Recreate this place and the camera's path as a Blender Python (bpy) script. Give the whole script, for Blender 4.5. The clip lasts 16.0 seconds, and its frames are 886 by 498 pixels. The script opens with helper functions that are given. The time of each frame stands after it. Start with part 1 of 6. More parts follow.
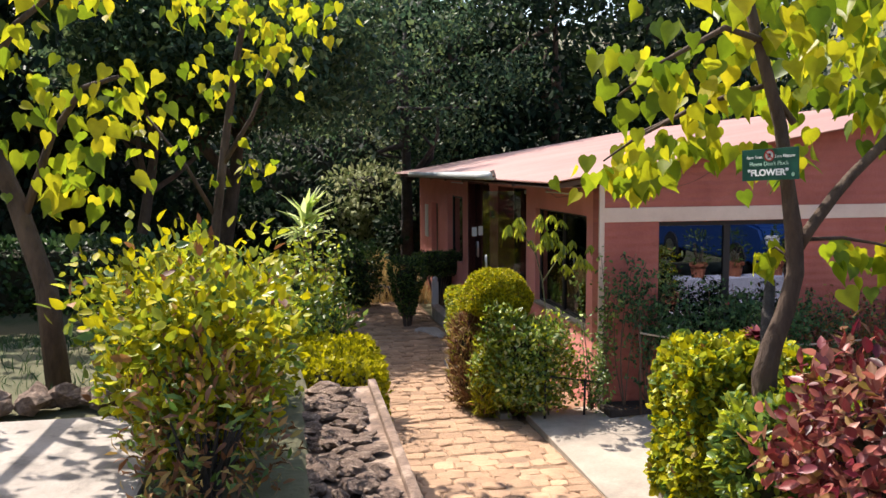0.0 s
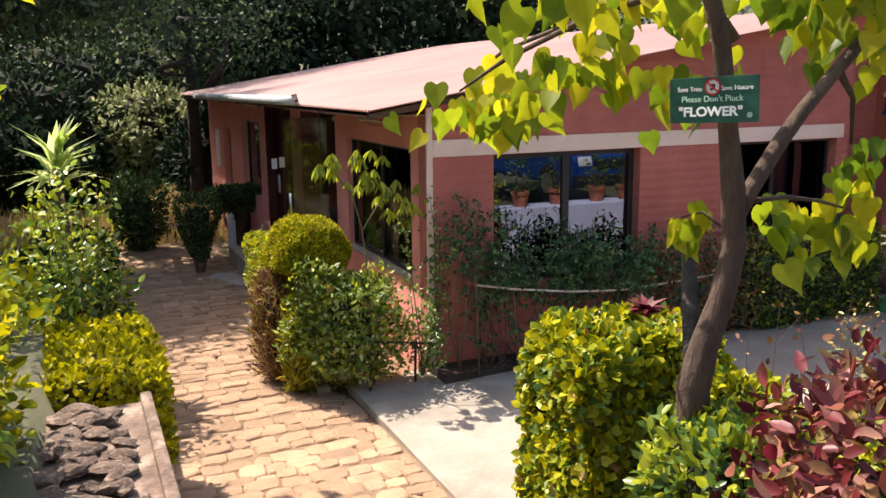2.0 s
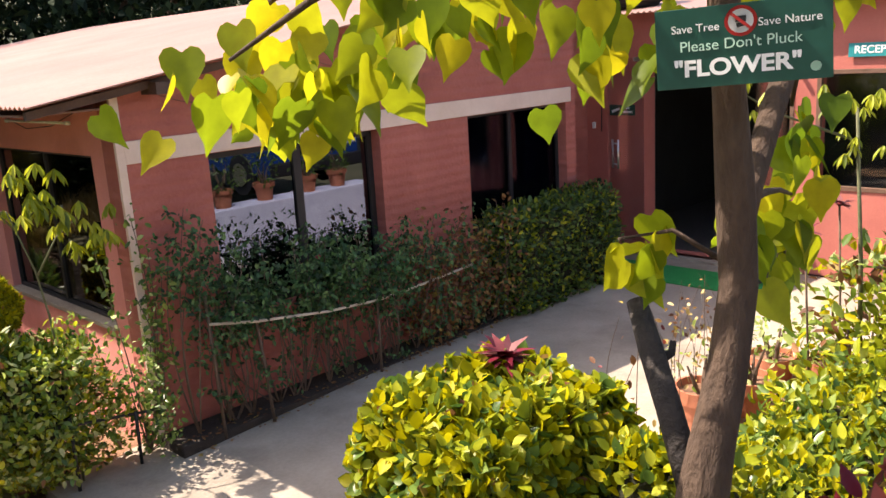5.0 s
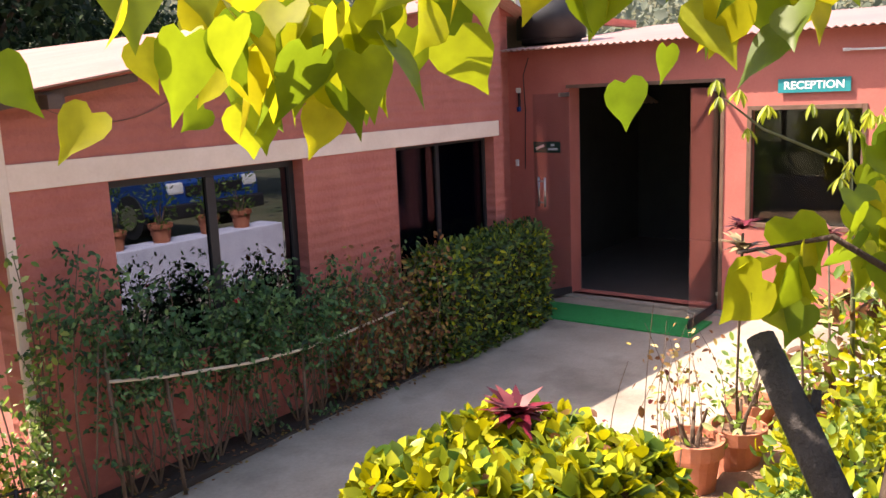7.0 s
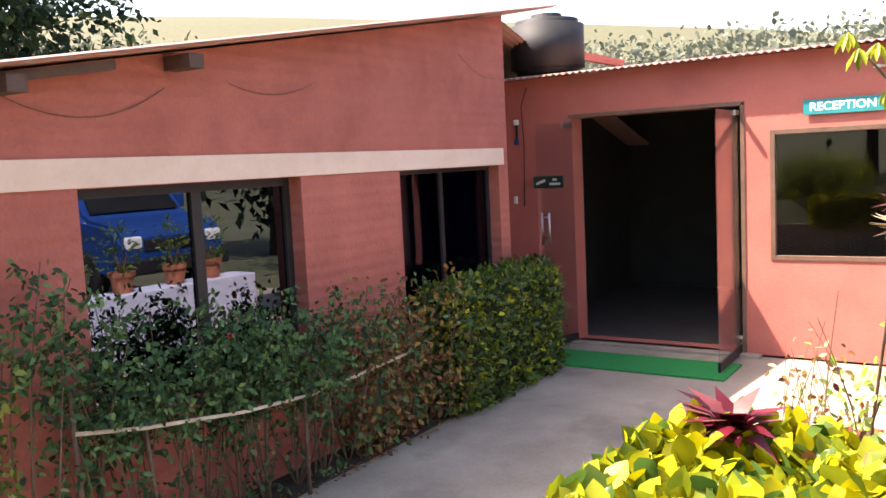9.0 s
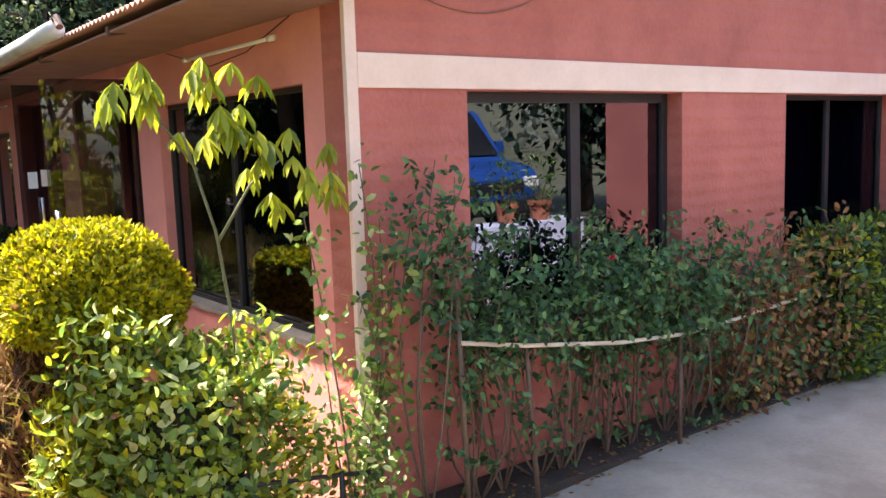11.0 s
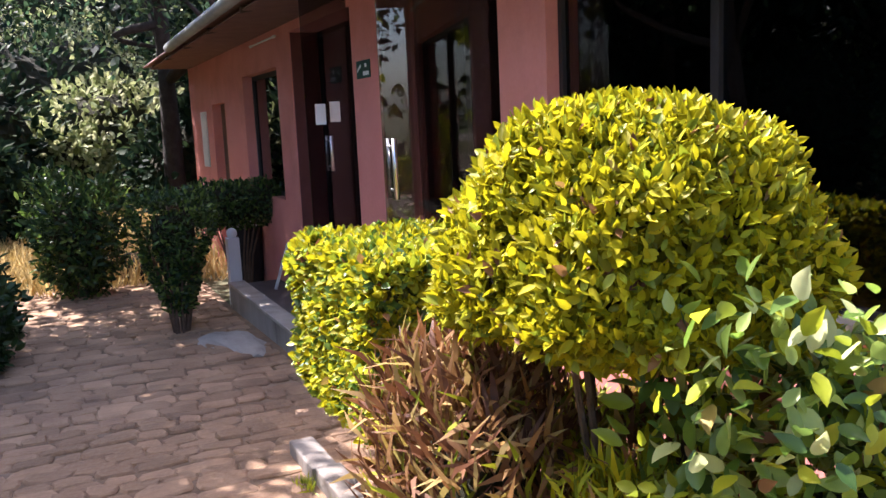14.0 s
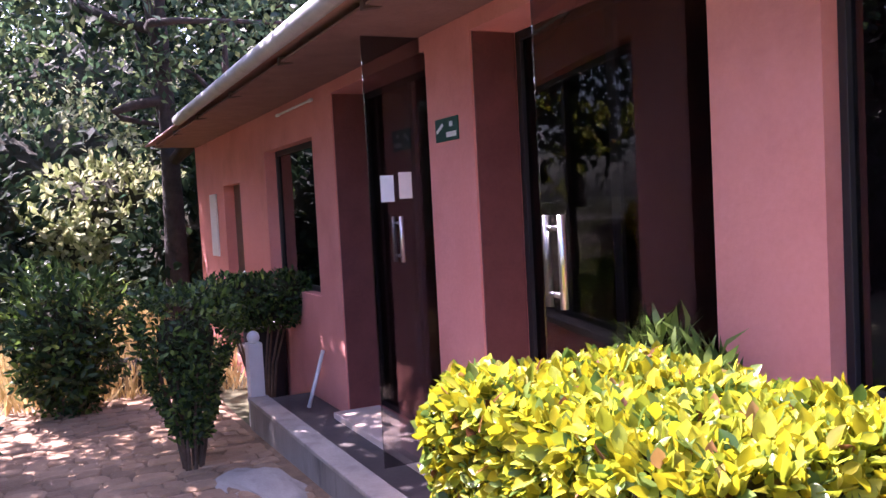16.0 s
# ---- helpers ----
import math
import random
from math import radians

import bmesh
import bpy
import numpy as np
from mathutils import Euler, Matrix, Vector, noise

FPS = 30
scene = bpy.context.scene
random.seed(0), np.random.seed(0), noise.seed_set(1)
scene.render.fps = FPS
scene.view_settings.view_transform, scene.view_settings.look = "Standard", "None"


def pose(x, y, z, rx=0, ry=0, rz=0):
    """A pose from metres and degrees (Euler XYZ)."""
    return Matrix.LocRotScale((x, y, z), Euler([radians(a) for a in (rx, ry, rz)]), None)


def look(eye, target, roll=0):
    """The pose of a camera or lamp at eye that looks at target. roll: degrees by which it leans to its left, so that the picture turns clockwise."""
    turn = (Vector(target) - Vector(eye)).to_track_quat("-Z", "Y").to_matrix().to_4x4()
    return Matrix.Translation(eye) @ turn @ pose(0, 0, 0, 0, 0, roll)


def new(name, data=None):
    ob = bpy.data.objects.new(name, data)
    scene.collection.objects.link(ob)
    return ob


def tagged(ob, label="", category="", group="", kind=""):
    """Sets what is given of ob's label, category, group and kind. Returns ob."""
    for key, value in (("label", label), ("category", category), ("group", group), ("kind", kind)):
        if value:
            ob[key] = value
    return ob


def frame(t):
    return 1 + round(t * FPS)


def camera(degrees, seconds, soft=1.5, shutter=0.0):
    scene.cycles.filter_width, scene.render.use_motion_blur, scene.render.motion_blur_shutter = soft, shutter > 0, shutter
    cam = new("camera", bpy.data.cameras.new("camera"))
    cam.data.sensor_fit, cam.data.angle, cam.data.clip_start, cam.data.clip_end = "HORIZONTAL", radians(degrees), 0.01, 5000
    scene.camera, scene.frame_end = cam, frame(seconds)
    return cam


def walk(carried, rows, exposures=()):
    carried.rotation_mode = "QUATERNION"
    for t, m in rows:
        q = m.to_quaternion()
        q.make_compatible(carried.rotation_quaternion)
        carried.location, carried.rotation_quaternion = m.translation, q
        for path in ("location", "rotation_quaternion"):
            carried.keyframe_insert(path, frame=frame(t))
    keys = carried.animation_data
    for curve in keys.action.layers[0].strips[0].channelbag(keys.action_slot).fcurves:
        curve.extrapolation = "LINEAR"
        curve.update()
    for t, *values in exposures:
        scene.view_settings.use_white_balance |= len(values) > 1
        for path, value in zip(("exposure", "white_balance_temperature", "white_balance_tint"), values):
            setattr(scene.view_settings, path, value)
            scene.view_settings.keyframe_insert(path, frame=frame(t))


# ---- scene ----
cam = camera(55.0, 16.0)
PATH = [
    (0, (1.068, 0.467, 2.695), (1.418, 2.426, 2.501), -0.4),
    (0.5, (1.142, 0.824, 2.699), (1.613, 2.751, 2.444), 0.5),
    (1, (1.194, 1.263, 2.753), (1.837, 3.129, 2.43), -1.2),
    (1.5, (1.287, 1.655, 2.751), (2.039, 3.47, 2.374), -1.9),
    (2, (1.367, 2.004, 2.769), (2.151, 3.803, 2.379), -0.6),
    (2.5, (1.418, 2.358, 2.755), (2.284, 4.112, 2.339), -1.8),
    (3, (1.512, 2.673, 2.743), (2.518, 4.345, 2.304), -3.0),
    (3.5, (1.669, 2.946, 2.737), (2.739, 4.582, 2.314), -1.8),
    (4, (1.697, 3.182, 2.727), (2.885, 4.731, 2.292), -1.7),
    (4.2, (1.715, 3.243, 2.735), (2.955, 4.748, 2.295), -2.3),
    (6.5, (1.913, 4.191, 2.604), (3.423, 5.435, 2.189), -2.0),
    (7, (2.009, 4.276, 2.53), (3.579, 5.462, 2.171), -2.4),
    (7.5, (2.117, 4.528, 2.391), (3.793, 5.556, 2.029), -4.0),
    (8, (2.289, 4.699, 2.286), (4.016, 5.66, 1.983), -3.9),
    (8.2, (2.314, 4.819, 2.247), (4.059, 5.762, 1.99), -3.8),
    (10.5, (2.439, 5.584, 1.923), (3.736, 7.09, 1.698), -0.7),
    (11, (2.358, 5.854, 1.834), (3.551, 7.439, 1.582), -1.9),
    (11.5, (2.349, 6.105, 1.687), (3.364, 7.811, 1.44), -2.1),
    (12, (2.288, 6.444, 1.55), (3.246, 8.185, 1.32), -2.9),
    (12.5, (2.274, 6.944, 1.526), (3.168, 8.715, 1.272), -2.4),
    (13, (2.28, 7.395, 1.539), (3.099, 9.2, 1.272), -2.1),
    (13.5, (2.204, 7.801, 1.549), (3.049, 9.591, 1.262), -3.1),
    (14, (2.216, 8.171, 1.523), (3.036, 9.97, 1.222), -2.6),
    (14.5, (2.153, 8.587, 1.514), (2.972, 10.391, 1.236), -2.4),
    (15, (2.198, 9.013, 1.516), (3.091, 10.792, 1.327), -2.8),
    (15.5, (2.273, 9.415, 1.517), (3.158, 11.206, 1.425), -2.4),
    (16, (2.275, 9.826, 1.489), (3.131, 11.631, 1.387), -3.0),
]
walk(cam, [(t, look(eye, target, roll)) for t, eye, target, roll in PATH],
     exposures=[(0, 1.2, 6500, 14), (2, 1.3, 6700, 15), (4, 1.35, 7100, 17), (6.5, 1.7, 7100, 19), (8.2, 1.85, 7100, 20), (10.5, 2.5, 6900, 17), (12, 2.32, 5950, 16), (13.5, 2.17, 6100, 23), (14.5, 2.3, 5900, 27), (16, 2.8, 5850, 48)])

# ---- light ----
SUN_WAY = Vector((0.35, -0.59, -1.0)).normalized()      # the way the sunlight travels
sun = new("sun", bpy.data.lights.new("sun", "SUN"))
sun.data.energy, sun.data.angle, sun.data.color = 4.5, radians(0.5), (1.0, 0.93, 0.82)
sun.rotation_euler = SUN_WAY.to_track_quat("-Z", "Y").to_euler()
sun.location = (0, 20, 30)
world = bpy.data.worlds.new("sky")
scene.world = world
world.use_nodes = True
wn = world.node_tree
sky = wn.nodes.new("ShaderNodeTexSky")
sky.sky_type, sky.sun_disc = "NISHITA", False
sky.sun_elevation = math.asin(-SUN_WAY.z)
sky.sun_rotation = math.atan2(-SUN_WAY.x, -SUN_WAY.y)
sky.dust_density, sky.air_density = 2.5, 1.2
wn.links.new(sky.outputs[0], wn.nodes["Background"].inputs[0])
wn.nodes["Background"].inputs[1].default_value = 0.125


# ---- materials ----
def rgb(c):
    return (c[0], c[1], c[2], 1.0)


def material(name, dark, light, scale=6.0, rough=0.8, bump=0.2, fine=60.0, metal=0.0, stain=None, stain_scale=1.2, stain_amount=0.5, courses=0.0, spec=0.4, stretch=(1, 1, 1), vary=0.0, islands=False):
    """Paint, stone or soil: two colours mixed by coarse and fine noise, a stain colour with a shape of its own, and relief."""
    m = bpy.data.materials.new(name)
    m.use_nodes = True
    t = m.node_tree
    b = t.nodes["Principled BSDF"]
    b.inputs["Roughness"].default_value, b.inputs["Metallic"].default_value = rough, metal
    b.inputs["Specular IOR Level"].default_value = spec
    co = t.nodes.new("ShaderNodeTexCoord")
    mp = t.nodes.new("ShaderNodeMapping")
    mp.inputs["Scale"].default_value = stretch
    t.links.new(co.outputs["Object"], mp.inputs["Vector"])

    def noisy(sc, detail=5.0):
        n = t.nodes.new("ShaderNodeTexNoise")
        n.inputs["Scale"].default_value, n.inputs["Detail"].default_value, n.inputs["Roughness"].default_value = sc, detail, 0.6
        t.links.new(mp.outputs[0], n.inputs["Vector"])
        return n

    def ramp(a, c):
        r = t.nodes.new("ShaderNodeMapRange")
        r.inputs["From Min"].default_value, r.inputs["From Max"].default_value = a, c
        return r
    big, small = noisy(scale), noisy(fine)
    r1, r2 = ramp(0.3, 0.7), ramp(0.25, 0.75)
    t.links.new(big.outputs[0], r1.inputs[0]), t.links.new(small.outputs[0], r2.inputs[0])
    add = t.nodes.new("ShaderNodeMath")
    add.operation = "MULTIPLY_ADD"
    add.inputs[1].default_value = 0.35
    half = t.nodes.new("ShaderNodeMath")
    half.operation = "MULTIPLY"
    half.inputs[1].default_value = 0.65
    t.links.new(r1.outputs[0], half.inputs[0])
    t.links.new(r2.outputs[0], add.inputs[0]), t.links.new(half.outputs[0], add.inputs[2])
    mix = t.nodes.new("ShaderNodeMix")
    mix.data_type = "RGBA"
    mix.inputs[6].default_value, mix.inputs[7].default_value = rgb(dark), rgb(light)
    t.links.new(add.outputs[0], mix.inputs[0])
    colour = mix.outputs[2]
    if stain:
        sn, sr = noisy(stain_scale, 8.0), ramp(0.52, 0.66)
        t.links.new(sn.outputs[0], sr.inputs[0])
        am = t.nodes.new("ShaderNodeMath")
        am.operation, am.inputs[1].default_value = "MULTIPLY", stain_amount
        t.links.new(sr.outputs[0], am.inputs[0])
        mx = t.nodes.new("ShaderNodeMix")
        mx.data_type = "RGBA"
        t.links.new(am.outputs[0], mx.inputs[0]), t.links.new(colour, mx.inputs[6])
        mx.inputs[7].default_value = rgb(stain)
        colour = mx.outputs[2]
    if vary:
        oi, hv, vr = t.nodes.new("ShaderNodeObjectInfo"), t.nodes.new("ShaderNodeHueSaturation"), t.nodes.new("ShaderNodeMapRange")
        vr.inputs["To Min"].default_value, vr.inputs["To Max"].default_value = 1 - vary, 1 + vary
        t.links.new(t.nodes.new("ShaderNodeNewGeometry").outputs["Random Per Island"] if islands else oi.outputs["Random"], vr.inputs[0]), t.links.new(vr.outputs[0], hv.inputs["Value"]), t.links.new(colour, hv.inputs["Color"])
        colour = hv.outputs[0]
    t.links.new(colour, b.inputs["Base Color"])
    if bump:
        bp = t.nodes.new("ShaderNodeBump")
        bp.inputs["Strength"].default_value, bp.inputs["Distance"].default_value = bump, 0.02
        height = add.outputs[0]
        if courses:
            wv = t.nodes.new("ShaderNodeTexWave")
            wv.bands_direction = "Z"
            wv.inputs["Scale"].default_value, wv.inputs["Distortion"].default_value = 0.314 / courses, 1.6
            wv.inputs["Detail"].default_value, wv.inputs["Detail Scale"].default_value = 3.0, 1.6
            t.links.new(co.outputs["Object"], wv.inputs["Vector"])
            ad = t.nodes.new("ShaderNodeMath")
            ad.operation, ad.inputs[1].default_value = "MULTIPLY_ADD", 0.5
            t.links.new(wv.outputs[1], ad.inputs[0]), t.links.new(height, ad.inputs[2])
            height = ad.outputs[0]
        t.links.new(height, bp.inputs["Height"]), t.links.new(bp.outputs[0], b.inputs["Normal"])
    return m


def leaf_material(name, colours, through_light=0.45, rough=0.42, spec=0.35):
    """Leaves: each takes one of the colours, and light shines through it."""
    m = bpy.data.materials.new(name)
    m.use_nodes = True
    t = m.node_tree
    b = t.nodes["Principled BSDF"]
    b.inputs["Roughness"].default_value, b.inputs["Specular IOR Level"].default_value = rough, spec
    g = t.nodes.new("ShaderNodeNewGeometry")
    r = t.nodes.new("ShaderNodeValToRGB")
    r.color_ramp.elements[0].color, r.color_ramp.elements[1].color = rgb(colours[0]), rgb(colours[-1])
    for i, c in enumerate(colours[1:-1]):
        r.color_ramp.elements.new((i + 1) / (len(colours) - 1)).color = rgb(c)
    t.links.new(g.outputs["Random Per Island"], r.inputs[0])
    co, n = t.nodes.new("ShaderNodeTexCoord"), t.nodes.new("ShaderNodeTexNoise")
    n.inputs["Scale"].default_value, n.inputs["Detail"].default_value = 25.0, 4.0
    t.links.new(co.outputs["Object"], n.inputs["Vector"])
    hs = t.nodes.new("ShaderNodeHueSaturation")
    mr = t.nodes.new("ShaderNodeMapRange")
    mr.inputs["To Min"].default_value, mr.inputs["To Max"].default_value = 0.65, 1.3
    t.links.new(n.outputs[0], mr.inputs[0]), t.links.new(mr.outputs[0], hs.inputs["Value"])
    t.links.new(r.outputs[0], hs.inputs["Color"])
    t.links.new(hs.outputs[0], b.inputs["Base Color"])
    tr = t.nodes.new("ShaderNodeBsdfTranslucent")
    t.links.new(hs.outputs[0], tr.inputs["Color"])
    mx = t.nodes.new("ShaderNodeMixShader")
    mx.inputs[0].default_value = through_light
    t.links.new(b.outputs[0], mx.inputs[1]), t.links.new(tr.outputs[0], mx.inputs[2])
    t.links.new(mx.outputs[0], t.nodes["Material Output"].inputs["Surface"])
    return m


def glass_material(name, tint, rough=0.0, ior=1.5, shine=(1, 1, 1)):
    m = bpy.data.materials.new(name)
    m.use_nodes = True
    t = m.node_tree
    tp, gl, lw, pw, fr, mx = (t.nodes.new("ShaderNode" + k) for k in ("BsdfTransparent", "BsdfGlossy", "LayerWeight", "Math", "Math", "MixShader"))
    tp.inputs[0].default_value, gl.inputs["Roughness"].default_value, gl.inputs[0].default_value = rgb(tint), rough, rgb(shine)
    f0 = ((ior - 1) / (ior + 1)) ** 2
    lw.inputs[0].default_value = 0.5
    pw.operation, pw.inputs[1].default_value = "POWER", 5.0
    fr.operation, fr.inputs[1].default_value, fr.inputs[2].default_value = "MULTIPLY_ADD", 1 - f0, f0
    t.links.new(lw.outputs["Facing"], pw.inputs[0]), t.links.new(pw.outputs[0], fr.inputs[0])
    t.links.new(fr.outputs[0], mx.inputs[0]), t.links.new(tp.outputs[0], mx.inputs[1]), t.links.new(gl.outputs[0], mx.inputs[2])
    t.links.new(mx.outputs[0], t.nodes["Material Output"].inputs["Surface"])
    return m


M = {}
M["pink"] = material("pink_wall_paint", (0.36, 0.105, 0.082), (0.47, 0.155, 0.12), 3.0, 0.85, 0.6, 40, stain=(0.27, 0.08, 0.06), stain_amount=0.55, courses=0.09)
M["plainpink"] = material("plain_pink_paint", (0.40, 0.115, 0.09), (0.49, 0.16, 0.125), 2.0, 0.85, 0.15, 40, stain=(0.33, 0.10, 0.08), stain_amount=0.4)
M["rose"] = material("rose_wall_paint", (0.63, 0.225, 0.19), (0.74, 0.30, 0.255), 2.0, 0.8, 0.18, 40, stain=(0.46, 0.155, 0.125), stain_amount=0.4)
M["band"] = material("cream_band_paint", (0.66, 0.50, 0.40), (0.78, 0.62, 0.52), 4.0, 0.8, 0.12, 50, stain=(0.5, 0.36, 0.28), stain_amount=0.3)
M["concrete"] = material("concrete", (0.22, 0.185, 0.145), (0.39, 0.335, 0.27), 1.6, 0.85, 0.4, 38, stain=(0.145, 0.12, 0.095), stain_scale=0.9, stain_amount=0.7)
M["plinth"] = material("weathered_plinth", (0.22, 0.19, 0.16), (0.36, 0.32, 0.28), 3.0, 0.9, 0.35, 45, stain=(0.08, 0.07, 0.06), stain_scale=3.5, stain_amount=0.7, stretch=(1, 1, 0.25))
M["cap"] = material("dusty_concrete_cap", (0.34, 0.29, 0.24), (0.50, 0.44, 0.37), 4.0, 0.9, 0.3, 50, stain=(0.2, 0.17, 0.14), stain_scale=3.0, stain_amount=0.5)
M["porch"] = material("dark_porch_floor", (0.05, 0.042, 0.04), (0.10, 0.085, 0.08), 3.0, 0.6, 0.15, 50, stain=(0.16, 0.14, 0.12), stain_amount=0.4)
M["soil"] = material("red_soil", (0.16, 0.085, 0.05), (0.30, 0.17, 0.10), 5.0, 0.95, 0.7, 50, stain=(0.10, 0.06, 0.04))
M["ground"] = material("dry_ground", (0.055, 0.06, 0.026), (0.13, 0.115, 0.06), 0.8, 0.95, 0.7, 25, stain=(0.04, 0.065, 0.018), stain_scale=0.5, stain_amount=0.8)
M["stone"] = material("path_stone", (0.25, 0.145, 0.082), (0.45, 0.29, 0.175), 3.0, 0.85, 0.6, 45, stain=(0.17, 0.105, 0.072), stain_scale=2.0, vary=0.22)
M["farstone"] = material("path_stone_joined", (0.25, 0.145, 0.082), (0.45, 0.29, 0.175), 3.0, 0.85, 0.6, 45, stain=(0.17, 0.105, 0.072), stain_scale=2.0, vary=0.22, islands=True)
M["mortar"] = material("path_joint_earth", (0.12, 0.075, 0.045), (0.29, 0.185, 0.11), 6.0, 0.95, 0.5, 70, stain=(0.36, 0.27, 0.19), stain_scale=2.0)
M["rubble"] = material("dark_rubble_stone", (0.05, 0.034, 0.026), (0.27, 0.18, 0.13), 9.0, 0.9, 0.8, 45, stain=(0.42, 0.32, 0.24), stain_scale=4.5, stain_amount=0.65)
M["roof"] = material("corrugated_roof_sheet", (0.38, 0.205, 0.17), (0.48, 0.30, 0.25), 0.7, 0.45, 0.05, 30, stain=(0.42, 0.22, 0.19), stain_scale=0.6, stain_amount=0.6)
M["rust"] = material("rusty_iron", (0.06, 0.035, 0.03), (0.13, 0.08, 0.06), 8.0, 0.7, 0.2, 60)
# Shade below the eave, given as a flat brown colour.
M["eaveshade"] = material("eave_shade_brown", (0.19, 0.105, 0.088), (0.29, 0.17, 0.145), 5.0, 0.8, 0.2, 50)
M["pipe"] = material("grey_plastic_gutter", (0.36, 0.38, 0.37), (0.52, 0.54, 0.52), 4.0, 0.5, 0.05, 40, stain=(0.22, 0.22, 0.2), stain_scale=3.0)
M["frame"] = material("dark_window_frame", (0.011, 0.010, 0.012), (0.024, 0.022, 0.024), 6.0, 0.5, 0.05, 60)
M["brownframe"] = material("brown_wooden_frame", (0.10, 0.055, 0.035), (0.19, 0.11, 0.075), 8.0, 0.55, 0.15, 60)
M["maroon"] = material("maroon_recess_side", (0.13, 0.036, 0.032), (0.19, 0.06, 0.052), 5.0, 0.7, 0.12, 50, stain=(0.06, 0.025, 0.022), stain_amount=0.4)
M["steel"] = material("brushed_steel", (0.55, 0.55, 0.53), (0.72, 0.72, 0.70), 20.0, 0.28, 0.02, 90, metal=1.0)
M["white"] = material("white_paint", (0.66, 0.65, 0.62), (0.8, 0.79, 0.77), 6.0, 0.6, 0.08, 60)
# Lavender mottling paints leafy dapple onto the white parapet.
M["dappledwhite"] = material("white_plaster_dapple", (0.42, 0.43, 0.54), (0.66, 0.66, 0.76), 7.0, 0.9, 0.3, 50)
M["paper"] = material("paper_sheet", (0.62, 0.74, 0.78), (0.75, 0.83, 0.85), 9.0, 0.8, 0.0, 50)
M["signgreen"] = material("green_sign_board", (0.004, 0.05, 0.035), (0.007, 0.072, 0.05), 9.0, 0.4, 0.02, 50)
M["teal"] = material("teal_sign_board", (0.01, 0.20, 0.22), (0.02, 0.27, 0.28), 9.0, 0.45, 0.02, 50)
M["lettering"] = material("white_lettering", (0.75, 0.76, 0.74), (0.82, 0.83, 0.82), 9.0, 0.5, 0.0, 50)
M["mint"] = material("pale_green_lettering", (0.45, 0.68, 0.55), (0.52, 0.74, 0.6), 9.0, 0.5, 0.0, 50)
M["red"] = material("red_sign_paint", (0.5, 0.02, 0.02), (0.6, 0.04, 0.03), 9.0, 0.5, 0.0, 50)
M["mat"] = material("green_turf_mat", (0.004, 0.16, 0.035), (0.012, 0.30, 0.075), 30.0, 0.9, 0.6, 220)
M["terracotta"] = material("terracotta", (0.36, 0.115, 0.06), (0.5, 0.19, 0.105), 6.0, 0.8, 0.2, 60, stain=(0.55, 0.4, 0.3), stain_amount=0.3)
M["bark"] = material("tree_bark", (0.032, 0.020, 0.014), (0.115, 0.074, 0.05), 9.0, 0.9, 1.0, 50, stretch=(1, 1, 0.35), stain=(0.19, 0.135, 0.095), stain_scale=4.0, stain_amount=0.4)
M["deadwood"] = material("charred_stump_bark", (0.018, 0.015, 0.013), (0.06, 0.05, 0.045), 9.0, 0.9, 0.9, 50)
M["stem"] = material("green_stem", (0.06, 0.07, 0.03), (0.14, 0.14, 0.07), 12.0, 0.7, 0.3, 60)
M["twig"] = material("dry_twig", (0.07, 0.045, 0.03), (0.17, 0.115, 0.08), 12.0, 0.85, 0.4, 60)
M["bamboo"] = material("pale_bamboo", (0.42, 0.34, 0.25), (0.62, 0.53, 0.42), 12.0, 0.7, 0.2, 60)
M["tank"] = material("black_plastic_tank", (0.012, 0.012, 0.014), (0.025, 0.025, 0.028), 6.0, 0.65, 0.05, 60)
# Near-black core colour stands for the shade inside each bush.
M["core"] = material("inner_bush_shade", (0.014, 0.016, 0.006), (0.035, 0.032, 0.014), 14.0, 0.95, 0.8, 60)
# The dimness of the rooms is put into this near-black colour.
M["inside"] = material("unlit_room_plaster", (0.028, 0.03, 0.028), (0.045, 0.045, 0.042), 3.0, 0.9, 0.05, 50)
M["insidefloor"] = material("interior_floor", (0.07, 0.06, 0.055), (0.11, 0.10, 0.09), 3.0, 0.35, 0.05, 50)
M["curtain"] = material("dark_curtain", (0.010, 0.011, 0.022), (0.026, 0.028, 0.05), 8.0, 0.9, 0.1, 50)
M["bluedrum"] = material("blue_plastic", (0.006, 0.035, 0.16), (0.012, 0.06, 0.24), 8.0, 0.35, 0.02, 50)
M["glass"] = glass_material("window_glass", (0.88, 0.9, 0.92))
M["darkglass"] = glass_material("tinted_door_glass", (0.26, 0.27, 0.29), ior=1.45)
M["leafglass"] = glass_material("tinted_leaf_glass", (0.5, 0.5, 0.52), ior=1.65)
M["curtainglass"] = glass_material("dark_curtained_glass", (0.30, 0.32, 0.42), ior=1.4, shine=(0.7, 0.8, 1.0))
M["frontglass"] = glass_material("dark_front_glass", (0.25, 0.27, 0.30), ior=1.75)
M["filmglass"] = glass_material("dark_reflecting_glass", (0.10, 0.11, 0.13), ior=2.3, shine=(0.72, 0.8, 1.0))
M["hedge"] = leaf_material("lime_hedge_leaf", [(0.10, 0.14, 0.010), (0.25, 0.30, 0.015), (0.40, 0.43, 0.02), (0.52, 0.52, 0.05)])
M["golden"] = leaf_material("golden_hedge_leaf", [(0.11, 0.115, 0.004), (0.30, 0.28, 0.004), (0.46, 0.41, 0.005), (0.52, 0.455, 0.008)], 0.45, 0.5, 0.2)
